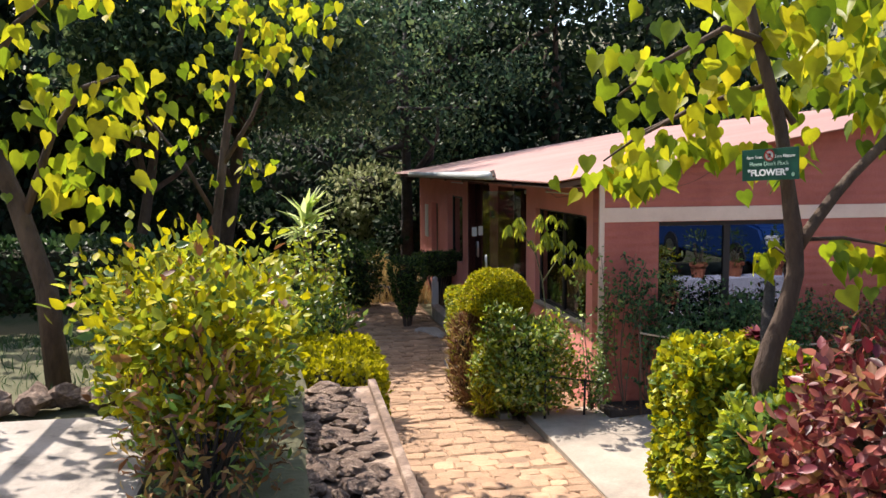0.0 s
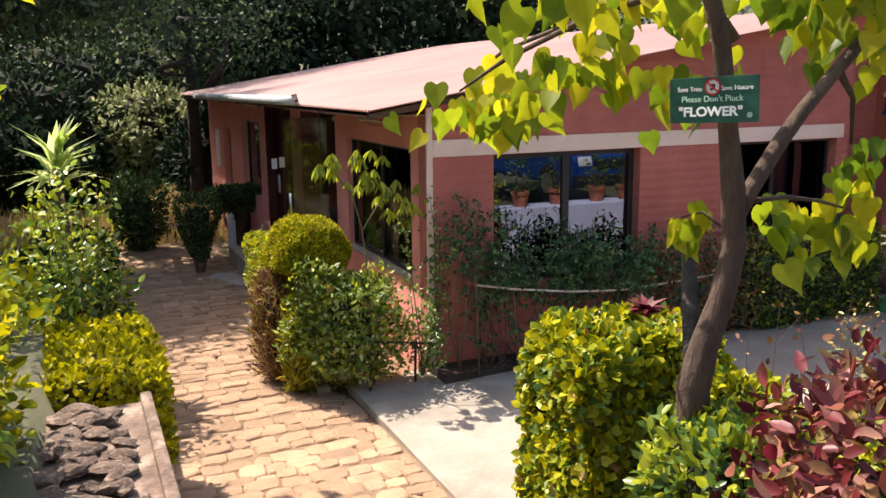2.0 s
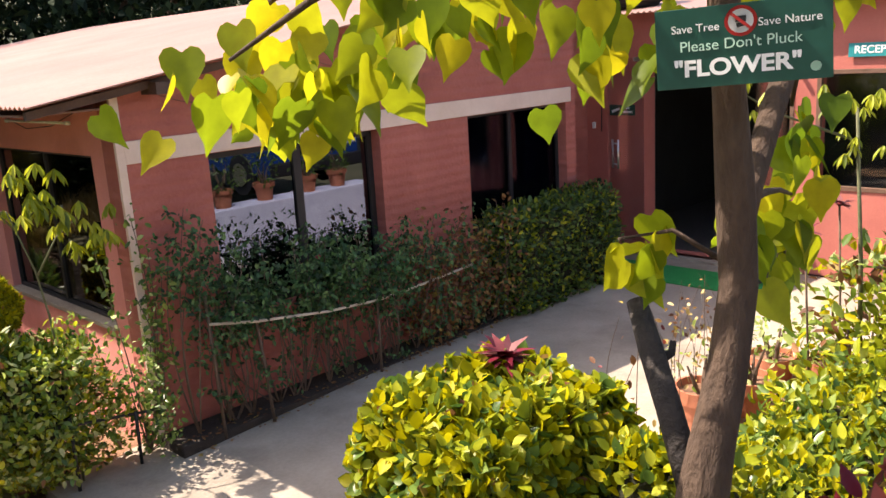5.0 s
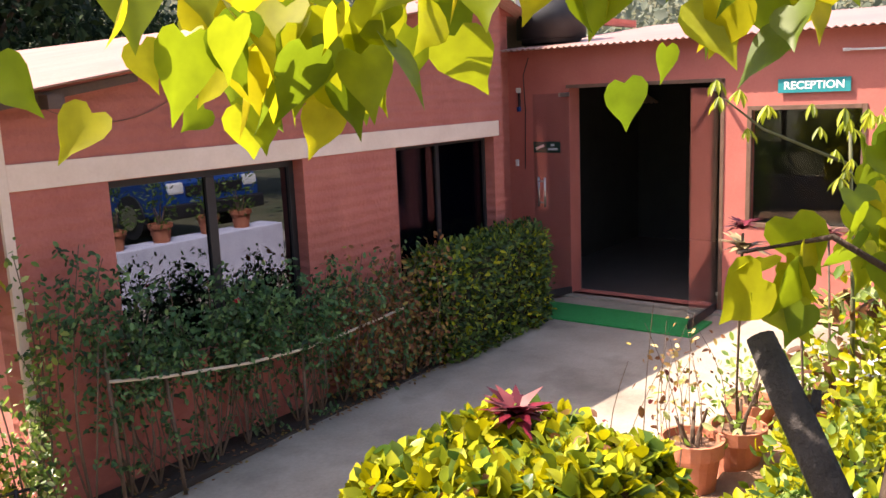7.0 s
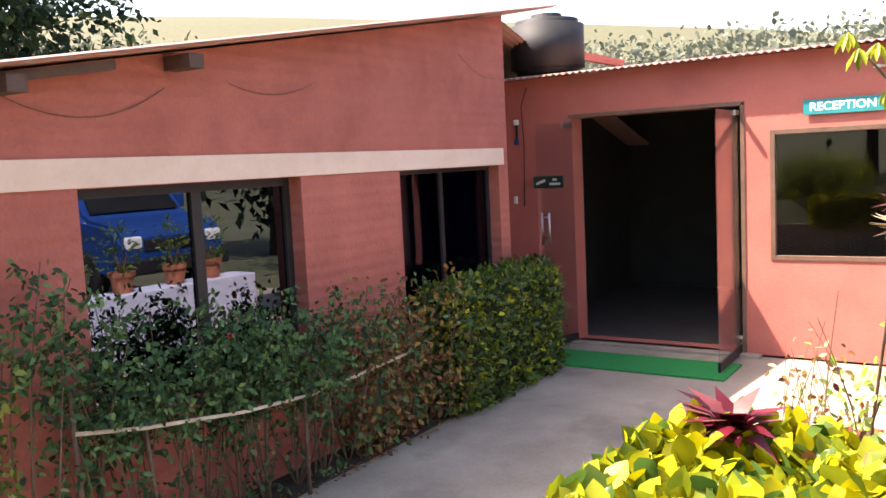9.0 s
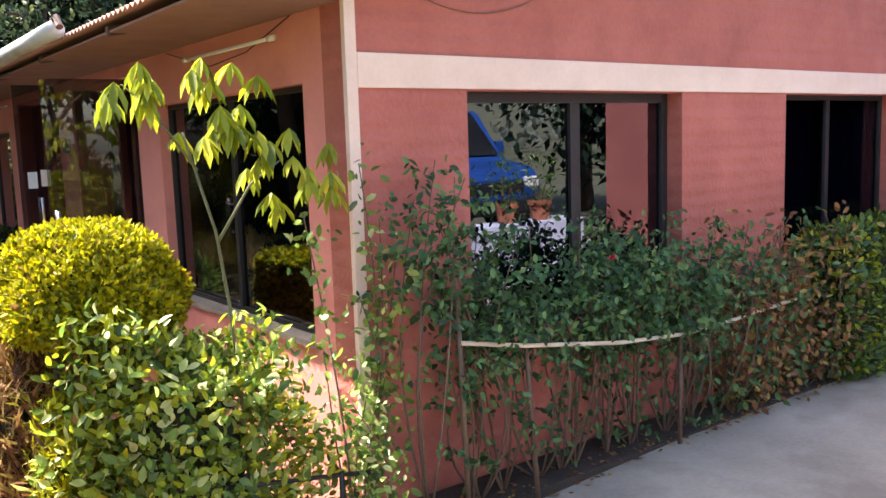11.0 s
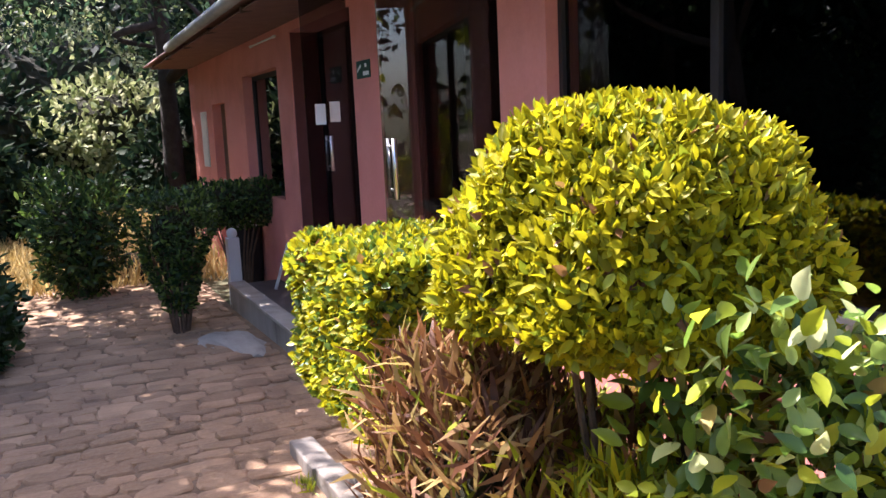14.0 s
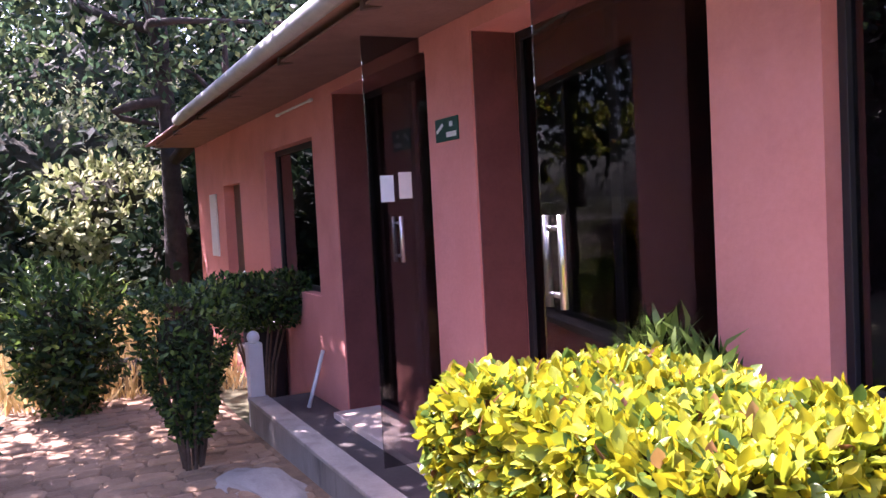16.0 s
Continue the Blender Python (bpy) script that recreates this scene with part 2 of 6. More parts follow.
M["heart"] = leaf_material("heart_leaf", [(0.08, 0.14, 0.008), (0.20, 0.27, 0.010), (0.36, 0.38, 0.012), (0.54, 0.46, 0.014)], 0.62)
M["green"] = leaf_material("mid_green_leaf", [(0.04, 0.09, 0.015), (0.08, 0.15, 0.025), (0.13, 0.21, 0.04), (0.2, 0.28, 0.06)], 0.42, 0.34, 0.45)
M["roseleaf"] = leaf_material("rose_leaf", [(0.03, 0.09, 0.035), (0.06, 0.15, 0.052), (0.105, 0.22, 0.075), (0.19, 0.31, 0.10)], 0.4, 0.45)
M["dark"] = leaf_material("dark_green_leaf", [(0.012, 0.035, 0.012), (0.025, 0.06, 0.018), (0.045, 0.085, 0.025), (0.07, 0.12, 0.04)], 0.35)
# Backlit shade of the wood is put into these near-black greens.
M["forest"] = leaf_material("shaded_forest_leaf", [(0.006, 0.015, 0.010), (0.013, 0.028, 0.016), (0.022, 0.042, 0.020), (0.042, 0.068, 0.026)], 0.25, 0.7, 0.12)
M["shadeleaf"] = leaf_material("shade_tree_leaf", [(0.022, 0.05, 0.030), (0.044, 0.088, 0.046), (0.078, 0.13, 0.058), (0.16, 0.21, 0.078)], 0.5, 0.5, 0.25)
M["russet"] = leaf_material("russet_spiky_leaf", [(0.06, 0.022, 0.012), (0.15, 0.062, 0.03), (0.28, 0.15, 0.06), (0.42, 0.32, 0.11)], 0.3, 0.55)
M["redleaf"] = leaf_material("copper_red_leaf", [(0.05, 0.010, 0.012), (0.17, 0.024, 0.026), (0.32, 0.075, 0.055), (0.44, 0.22, 0.15)], 0.35)
M["rosette"] = leaf_material("crimson_rosette_leaf", [(0.05, 0.004, 0.010), (0.11, 0.008, 0.018), (0.2, 0.018, 0.035), (0.26, 0.11, 0.10)], 0.3)
M["cream"] = leaf_material("cream_rosette_leaf", [(0.10, 0.03, 0.025), (0.22, 0.16, 0.07), (0.5, 0.42, 0.24)], 0.3)
M["petal"] = leaf_material("rose_petal", [(0.35, 0.01, 0.03), (0.5, 0.03, 0.06), (0.6, 0.08, 0.12)], 0.3)
M["brown"] = leaf_material("dry_brown_leaf", [(0.09, 0.035, 0.015), (0.18, 0.075, 0.03), (0.3, 0.15, 0.05), (0.33, 0.26, 0.06)], 0.3, 0.6)
M["straw"] = leaf_material("dry_grass", [(0.38, 0.27, 0.09), (0.58, 0.43, 0.17), (0.72, 0.57, 0.28)], 0.3, 0.7)
M["variegated"] = leaf_material("variegated_leaf", [(0.09, 0.18, 0.025), (0.24, 0.36, 0.05), (0.44, 0.54, 0.15), (0.66, 0.70, 0.36)], 0.55, 0.32, 0.5)
# Sun and haze on the far bushes are lightened into these colours.
M["sunbush"] = leaf_material("sunlit_far_leaf", [(0.14, 0.18, 0.06), (0.26, 0.30, 0.12), (0.4, 0.42, 0.2), (0.5, 0.5, 0.3)], 0.4, 0.7)
M["darksoil"] = material("dark_soil", (0.022, 0.017, 0.014), (0.06, 0.045, 0.035), 8.0, 0.95, 0.7, 50)
# Distance haze is mixed into these pale grey-greens.
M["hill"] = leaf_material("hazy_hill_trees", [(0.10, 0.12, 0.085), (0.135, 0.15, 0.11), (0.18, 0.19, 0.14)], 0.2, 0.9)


# ---- building tools ----
def part(name, bm, mat, parent=None, label="", smooth=False):
    """Links a bmesh as one mesh object, under a thing or a part."""
    me = bpy.data.meshes.new(name)
    bm.to_mesh(me)
    bm.free()
    if smooth:
        me.polygons.foreach_set("use_smooth", [True] * len(me.polygons))
    me.materials.append(mat)
    ob = new(name, me)
    if parent:
        ob.parent = parent
    return tagged(ob, label)


def structure(ob, label):
    return tagged(ob, label, kind="structure")


def empty(name, at=(0, 0, 0), label="", category="", group="", kind=""):
    ob = new(name)
    ob.location = at
    ob.empty_display_size = 0.1
    return tagged(ob, label, category, group, kind)


def inside(ob, at):
    """Moves a part that was built in world metres under a parent that stands at a place."""
    ob.location = -Vector(at)
    return ob


def box(bm, x0, x1, y0, y1, z0, z1, bevel=0.0):
    v = bmesh.ops.create_cube(bm, size=1.0)["verts"]
    for p in v:
        p.co = Vector(((x0 + x1) / 2 + p.co.x * (x1 - x0), (y0 + y1) / 2 + p.co.y * (y1 - y0), (z0 + z1) / 2 + p.co.z * (z1 - z0)))
    if bevel:
        es = list({e for p in v for e in p.link_edges})
        bmesh.ops.bevel(bm, geom=es, offset=bevel, segments=2, affect="EDGES", profile=0.6)
    return v


def boxed(name, mat, parent, dims, bevel=0.004, label=""):
    bm = bmesh.new()
    box(bm, *dims, bevel)
    return part(name, bm, mat, parent, label)


def tube(bm, pts, radii, sides=8, cap=True):
    """A round limb through points, with a radius at each."""
    pts = [Vector(p) for p in pts]
    rings = []
    for i, p in enumerate(pts):
        way = (pts[min(i + 1, len(pts) - 1)] - pts[max(i - 1, 0)]).normalized()
        side = way.cross(Vector((0.31, 0.95, 0.05))).normalized()
        up = side.cross(way)
        r = radii[i] if hasattr(radii, "__len__") else radii
        rings.append([bm.verts.new(p + (side * math.cos(a) + up * math.sin(a)) * r) for a in (2 * math.pi * k / sides for k in range(sides))])
    for a, b in zip(rings, rings[1:]):
        for k in range(sides):
            bm.faces.new((a[k], a[(k + 1) % sides], b[(k + 1) % sides], b[k]))
    if cap:
        bm.faces.new(rings[0][::-1]), bm.faces.new(rings[-1])


def prism(bm, outline, depth_axis, d0, d1):
    """Extrudes a 2D outline (u, z) along x or y between d0 and d1."""
    def at(u, z, d):
        return (d, u, z) if depth_axis == "x" else (u, d, z)
    a, b = [bm.verts.new(at(u, z, d0)) for u, z in outline], [bm.verts.new(at(u, z, d1)) for u, z in outline]
    n = len(outline)
    bm.faces.new(a), bm.faces.new(b[::-1])
    for i in range(n):
        bm.faces.new((a[i], b[i], b[(i + 1) % n], a[(i + 1) % n]))


def wall(name, mat, axis, d0, d1, u0, u1, z0, top, openings, label):
    """A wall with thickness d0..d1 along an axis, from u0 to u1, with openings (u0, u1, z0, z1) cut through; top(u) is its upper edge."""
    bm = bmesh.new()
    cuts = sorted({u0, u1, *(o[0] for o in openings), *(o[1] for o in openings)})
    for a, b in zip(cuts, cuts[1:]):
        hole = next((o for o in openings if o[0] <= a + 1e-6 and b <= o[1] + 1e-6), None)
        if hole is None:
            prism(bm, [(a, z0), (b, z0), (b, top(b)), (a, top(a))], axis, d0, d1)
        else:
            if hole[2] > z0:
                prism(bm, [(a, z0), (b, z0), (b, hole[2]), (a, hole[2])], axis, d0, d1)
            prism(bm, [(a, hole[3]), (b, hole[3]), (b, top(b)), (a, top(a))], axis, d0, d1)
    bmesh.ops.recalc_face_normals(bm, faces=bm.faces)
    return structure(part(name, bm, mat), label)


RNG = np.random.default_rng(7)


def unit(v):
    return v / np.maximum(np.linalg.norm(v, axis=1, keepdims=True), 1e-9)


SHAPES = {  # along the leaf, across it, lift; then the faces
    "plain": ([(0, 0, 0), (0.45, 0.5, 0.06), (1, 0, -0.05), (0.45, -0.5, 0.06), (0.5, 0, -0.03)], [(0, 1, 2, 4), (0, 4, 2, 3)]),
    "heart": ([(0.06, 0, 0), (-0.06, 0.2, 0.02), (0.0, 0.38, 0.05), (0.17, 0.49, 0.06), (0.38, 0.46, 0.04), (0.6, 0.31, 0.0), (0.82, 0.12, -0.06), (1.08, 0, -0.15),
               (0.82, -0.12, -0.06), (0.6, -0.31, 0.0), (0.38, -0.46, 0.04), (0.17, -0.49, 0.06), (0.0, -0.38, 0.05), (-0.06, -0.2, 0.02), (0.3, 0, -0.04), (0.65, 0, -0.07)],
              [(0, 1, 2, 14), (14, 2, 3), (14, 3, 4), (14, 4, 5, 15), (15, 5, 6), (15, 6, 7), (15, 7, 8), (15, 8, 9), (14, 15, 9, 10), (14, 10, 11), (14, 11, 12), (0, 14, 12, 13)]),
    "oval": ([(0, 0, 0), (0.28, 0.42, 0.05), (0.68, 0.42, 0.05), (1, 0, -0.08), (0.68, -0.42, 0.05), (0.28, -0.42, 0.05), (0.48, 0, -0.03)],
             [(0, 1, 2, 6), (6, 2, 3), (6, 3, 4), (0, 6, 4, 5)]),
    "round": ([(0, 0, 0), (0.10, 0.22, 0.03), (0.30, 0.43, 0.06), (0.58, 0.43, 0.05), (0.83, 0.22, 0.0), (1.02, 0, -0.10), (0.83, -0.22, 0.0), (0.58, -0.43, 0.05), (0.30, -0.43, 0.06), (0.10, -0.22, 0.03), (0.3, 0, -0.03), (0.65, 0, -0.05)],
              [(0, 1, 2, 10), (10, 2, 3, 11), (11, 3, 4), (11, 4, 5), (11, 5, 6), (11, 6, 7), (10, 11, 7, 8), (0, 10, 8, 9)]),
    "blade": ([(0, 0.22, 0), (0, -0.22, 0), (0.5, 0.5, 0.05), (0.5, -0.5, 0.05), (1, 0, -0.22)], [(0, 1, 3, 2), (2, 3, 4)]),
}


def leaves(name, P, A, N, size, width, mat, parent, shape="plain", label="", kind=""):
    """Many leaves as one mesh: P bases, A ways along, N ways up, size the lengths, width as a share of the length."""
    verts, faces = SHAPES[shape]
    A = unit(A)
    S = unit(np.cross(N, A))
    U = np.cross(A, S)
    L = np.broadcast_to(np.asarray(size, float), (len(P),))[:, None]
    V = np.stack([P + L * (a * A + s * width * S + u * U) for a, s, u in verts], 1)
    n, k = len(P), len(verts)
    me = bpy.data.meshes.new(name)
    me.vertices.add(n * k)
    me.vertices.foreach_set("co", V.reshape(-1).astype(np.float32))
    flat = np.concatenate([np.array(f) for f in faces])
    loops = (np.arange(n)[:, None] * k + flat[None, :]).reshape(-1)
    sizes = np.array([len(f) for f in faces])
    starts = np.concatenate([[0], np.cumsum(sizes)[:-1]])
    me.loops.add(len(loops))
    me.loops.foreach_set("vertex_index", loops.astype(np.int32))
    me.polygons.add(n * len(faces))
    me.polygons.foreach_set("loop_start", (np.arange(n)[:, None] * len(flat) + starts[None, :]).reshape(-1).astype(np.int32))
    me.polygons.foreach_set("use_smooth", np.ones(n * len(faces), bool))
    me.update(calc_edges=True)
    me.validate()
    me.materials.append(mat)
    ob = new(name, me)
    if parent:
        ob.parent = parent
    return tagged(ob, label, kind=kind)


def lumps(P, scale, seed):
    return np.array([noise.noise(Vector((p[0] * scale + seed, p[1] * scale, p[2] * scale))) for p in P])


def shell(n, half, power=4.0):
    """Points on a rounded box (a superellipsoid) with their outward ways."""
    d = unit(RNG.normal(size=(n, 3)))
    h = np.array(half)
    r = (np.sum(np.abs(d) ** power, 1)) ** (-1 / power)
    p = d * r[:, None]
    return p * h, unit(np.sign(p) * np.abs(p) ** (power - 1) / h)


def box_shell(n, half):
    """Points spread evenly over the sides and top of a clipped block."""
    hx, hy, hz = half
    area = np.array([4 * hy * hz * 2, 4 * hx * hz * 2, 4 * hx * hy])
    which = RNG.choice(3, n, p=area / area.sum())
    q = RNG.uniform(-1, 1, (n, 3))
    side = np.sign(q)
    out = np.zeros((n, 3))
    for k in range(3):
        w = which == k
        q[w, k] = side[w, k] if k < 2 else 1.0
        out[w, k] = q[w, k]
    return q * np.array(half), out


def shrub(name, at, half, mat, n, size, width, label, category="shrub", power=4.0, rough=0.06, shape="oval", stems=7, stem_height=0.0, stem_mat=None, turn=0.0, core=True, out=0.6, up=0.25, block=False, extra=(), group="", flat=1.0, vase=0.0, fill=0.86):
    """A clipped or loose bush: stems, a solid core coloured as inner shade, and leaves all over. at: the middle of its
    foot.
    """
    root = empty(name, at, label, category, group)
    hx, hy, hz = half
    p, o = box_shell(n, half) if block else shell(n, half, power)
    c, s = math.cos(radians(turn)), math.sin(radians(turn))
    R = np.array([[c, s, 0], [-s, c, 0], [0, 0, 1]])
    bulge = lumps(p / max(half), 2.2, at[0] + at[1])
    p = p * (1 + rough * 1.8 * bulge)[:, None] + o * np.clip(RNG.normal(0, 1, (n, 1)), -2.0, 1.5) * rough * max(half) * 0.6
    if block:
        p *= 1 - 0.06 * (np.abs(p / np.array(half)) ** 6).prod(1, keepdims=True)
    p[:, 2] *= np.where(p[:, 2] < 0, flat, 1.0)
    p[:, :2] *= (1 - vase * np.clip(0.5 - 0.5 * p[:, 2:] / hz, 0, 1))
    p, o = p @ R, o @ R
    centre = np.array((0, 0, stem_height + hz))
    a = o * out + RNG.normal(0, 0.55, (n, 3)) + np.array((0, 0, up))
    nn = o + RNG.normal(0, 0.45, (n, 3)) + np.array((0, 0, 0.5))
    sz = size * RNG.uniform(0.65, 1.25, n)
    share = [e[1] for e in extra]
    pick = RNG.random(n)
    low = 0.0
    for em, es, ez in [(e[0], e[1], e[2]) for e in extra] + [(mat, 1.0 - sum(share), 0)]:
        sel = (pick >= low) & (pick < low + es)
        low += es
        if sel.any():
            leaves("foliage", centre + p[sel], a[sel], nn[sel], sz[sel], width, em, root, shape)
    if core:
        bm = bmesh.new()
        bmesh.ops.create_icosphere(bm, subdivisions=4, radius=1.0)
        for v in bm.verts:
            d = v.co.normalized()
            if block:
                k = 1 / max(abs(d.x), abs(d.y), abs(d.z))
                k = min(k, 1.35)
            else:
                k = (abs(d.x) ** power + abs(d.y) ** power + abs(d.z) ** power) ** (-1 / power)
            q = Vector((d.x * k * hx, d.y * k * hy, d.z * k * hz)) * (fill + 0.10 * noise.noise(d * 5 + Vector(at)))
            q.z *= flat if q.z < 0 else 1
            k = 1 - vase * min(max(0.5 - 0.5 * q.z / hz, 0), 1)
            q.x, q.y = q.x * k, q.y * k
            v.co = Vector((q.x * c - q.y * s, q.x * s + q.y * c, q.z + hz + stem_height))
        part("thicket", bm, M["core"], root, "solid core with the bush's inner shade in its dark colour")
    for i in range(stems):
        bm = bmesh.new()
        a0 = 2 * math.pi * i / max(stems, 1) + RNG.uniform(-0.4, 0.4)
        ex, ey = math.cos(a0) * hx * 0.6, math.sin(a0) * hy * 0.6
        top = stem_height + hz * RNG.uniform(0.8, 1.4)
        pts = [(ex * 0.25, ey * 0.25, -0.02), (ex * 0.45 + RNG.uniform(-.02, .02), ey * 0.45, top * 0.4), (ex, ey, top)]
        tube(bm, pts, [0.014, 0.011, 0.006], 6)
        part("stem", bm, stem_mat or M["twig"], root)
    return root


def limb_points(a, b, bend, k=5):
    a, b = Vector(a), Vector(b)
    side = Vector((RNG.normal(), RNG.normal(), RNG.normal() * 0.4)) * bend
    return [a.lerp(b, i / k) + side * math.sin(math.pi * i / k) for i in range(k + 1)]


def tree(name, at, height, crown, mat, n, size, width, label, trunk=0.12, limbs=7, clumps=26, shape="plain", lean=(0, 0), crown_low=0.3, bark=None, droop=0.2, clump_size=0.35, category="tree", kind=""):
    """A tapered trunk with limbs and a crown of leaf clumps."""
    root = empty(name, at, label, category, kind=kind)
    top = Vector((lean[0], lean[1], height * 0.72))
    bm = bmesh.new()
    pts = limb_points((0, 0, -0.15), top, 0.012 * height, 7)
    tube(bm, pts, [trunk * (1.25 if i == 0 else 1) * (1 - 0.11 * i) for i in range(8)], 10)
    part("trunk", bm, bark or M["bark"], root, smooth=True)
    cx, cy, cz = crown
    mid = Vector((lean[0], lean[1], height * (1 + crown_low) / 2))
    ends = []
    for i in range(clumps):
        d = Vector(RNG.normal(size=3)).normalized() * (0.35 + 0.65 * RNG.random() ** 0.5)
        ends.append(mid + Vector((d.x * cx, d.y * cy, d.z * cz)))
    for i in range(limbs):
        bm = bmesh.new()
        start = pts[3 + i % 4]
        lp = limb_points(start, ends[i % clumps], 0.05 * height)
        tube(bm, lp, [trunk * 0.42 * (1 - 0.15 * j) for j in range(6)], 7)
        part("limb", bm, bark or M["bark"], root, smooth=True)
    per = n // clumps
    P = np.concatenate([np.array(e) + RNG.normal(size=(per, 3)) * clump_size * RNG.uniform(0.6, 1.3) * np.array((1, 1, 0.7)) for e in ends])
    A = RNG.normal(size=P.shape) * 0.7 + np.array((0, 0, -droop * 2))
    N = RNG.normal(size=P.shape) * 0.6 + np.array((0, 0, 1.0))
    leaves("crown", P, A, N, size * RNG.uniform(0.7, 1.3, len(P)), width, mat, root, shape)
    return root


def climber(at, tops, n, size, label, mat, name="climber", spread=0.06, extra=None, low=0.1, leaflets=1, thick=0.007):
    """Thin wandering stems up a wall with leaves along them."""
    root = empty(name, at, label, "plant")
    b = Vector(at)
    P = []
    for top in tops:
        pts = limb_points(Vector(at), Vector(top), 0.09, 8)
        bm = bmesh.new()
        tube(bm, [p - b for p in pts], [thick * (1 - 0.08 * i) for i in range(9)], 6)
        part("stem", bm, M["twig"], root)
        for i in range(n):
            f = (RNG.uniform(low, 1.0) if RNG.random() < 0.85 else RNG.uniform(0.08, 1.0)) * 8
            k = min(int(f), 7)
            P.append(np.array(pts[k].lerp(pts[k + 1], f - k) - b) + RNG.normal(size=3) * spread)
    P = np.array(P)
    if leaflets > 1:
        twig = unit(RNG.normal(size=P.shape) + np.array((-0.1, -0.4, 0.1)))
        P = np.concatenate([P + twig * size * 0.5 * j for j in range(leaflets)])
    A = RNG.normal(size=P.shape) * 0.8 + np.array((-0.2, -0.3, -0.35))
    N = RNG.normal(size=P.shape) * 0.6 + np.array((-0.4, -0.5, 0.7))
    pick = RNG.random(len(P)) < 0.35
    sz = size * RNG.uniform(0.6, 1.25, len(P))
    leaves("foliage", P[~pick], A[~pick], N[~pick], sz[~pick], 0.55, mat, root, "oval")
    if extra:
        leaves("foliage", P[pick], A[pick], N[pick], sz[pick], 0.55, extra, root, "oval")
    return root


def terracotta_pot(at, r, h, label, group="potted plants"):
    root = empty("plant_pot", at, label, "plant pot", group)
    bm = bmesh.new()
    prof = [(0.0, 0.0), (0.66 * r, 0.0), (0.86 * r, h * 0.78), (0.98 * r, h * 0.78), (1.0 * r, h), (0.9 * r, h), (0.85 * r, h * 0.85), (0, h * 0.85)]
    k = 20
    rings = [[bm.verts.new((q[0] * math.cos(2 * math.pi * i / k), q[0] * math.sin(2 * math.pi * i / k), q[1])) for i in range(k)] if q[0] else [bm.verts.new((0, 0, q[1]))] for q in prof]
    for a, b in zip(rings, rings[1:]):
        for i in range(k):
            j = (i + 1) % k
            if len(a) == 1:
                bm.faces.new((a[0], b[j], b[i]))
            elif len(b) == 1:
                bm.faces.new((a[i], a[j], b[0]))
            else:
                bm.faces.new((a[i], a[j], b[j], b[i]))
    pot_ = part("pot", bm, M["terracotta"], root)
    bm = bmesh.new()
    bmesh.ops.create_circle(bm, cap_ends=True, segments=16, radius=0.86 * r, matrix=pose(0, 0, h * 0.88))
    part("soil", bm, M["soil"], pot_)
    return root


# ---- ground ----
def lerp(v, a, b, x, y):
    t = min(max((v - a) / (b - a), 0.0), 1.0)
    return x + (y - x) * t


def path_z(y):
    return lerp(y, 7.0, 13.5, 0.0, -0.2) if y < 13.5 else lerp(y, 13.5, 17.5, -0.2, -0.3)


def land(x, y):
    base = path_z(y) - 0.05
    left = lerp(y, 8.0, 16.0, 1.18, -0.2)
    z = lerp(x, 1.1, 1.55, left, base) if y > 6.4 else lerp(x, 1.1, 1.55, 1.18, -0.15)
    if y < 4.0:
        z = lerp(y, 3.8, 4.0, 1.19, z)
    if y > 24:
        z += lerp(y, 24, 60, 0, 1.5)
    if x > 3.6 and y > 4.0:
        z = min(z, -0.25)
    if x > 6.5 and y < 4.0:
        z = lerp(x, 6.5, 8.0, z, -0.25)
    if y > 48:
        z += lerp(y, 48, 130, 0, 14) + (lerp(y, 130, 400, 0, 40))
    if x > 40:
        z += lerp(x, 40, 130, 0, 16) + lerp(x, 130, 400, 0, 30)
    far = max(abs(x) - 30, abs(y - 10) - 30, 0)
    return z + 0.03 * noise.noise(Vector((x * 0.8, y * 0.8, 0))) * (1 if far == 0 else 3)


def lines(a, b, near, step):
    out = [-900, -400, -200, -100, -60, -40, -28, -20]
    out = [v for v in out if v < a] + list(np.arange(a, b + 1e-6, step)) + [v + 0 for v in (28, 40, 60, 100, 200, 400, 900) if v > b + 0.5]
    return sorted({round(v, 3) for v in out + near})


GX = lines(-12, 16, [1.1, 1.55, 3.6, 3.65], 0.8)
GY = lines(-8, 26, [3.8, 4.0, 6.35, 6.4], 0.8)
bm = bmesh.new()
grid = [[bm.verts.new((x, y, land(x, y))) for x in GX] for y in GY]
for j in range(len(GY) - 1):
    for i in range(len(GX) - 1):
        bm.faces.new((grid[j][i], grid[j][i + 1], grid[j + 1][i + 1], grid[j + 1][i]))
structure(part("ground", bm, M["ground"], smooth=True), "dry brown earth with thin grass around the buildings")

# upper landing and the flight of steps down to the path
landing = boxed("landing", M["concrete"], None, (0.9, 3.1, -1.5, 3.75, 0.9, 1.2), 0.01)
structure(landing, "pale concrete landing at the head of the steps")
steps = empty("steps", (0, 0, 0), "worn concrete steps between low walls", "steps", kind="structure")
for i in range(6):
    boxed("step", M["concrete"], steps, (1.64, 3.1, 3.75 + 0.44 * i, 3.75 + 0.44 * (i + 1), -0.3, 1.2 - 0.2 * (i + 1)), 0.008)

# courtyard slab: rises a little from the path to the doors
bm = bmesh.new()
SX, SY = [3.55, 4.3, 5.2, 6.2, 7.5, 9.0, 10.9, 13.0], [2.0, 4.0, 6.0, 7.6, 8.6, 9.28]


def slab_z(x):
    return lerp(x, 3.55, 6.2, 0.0, 0.10)


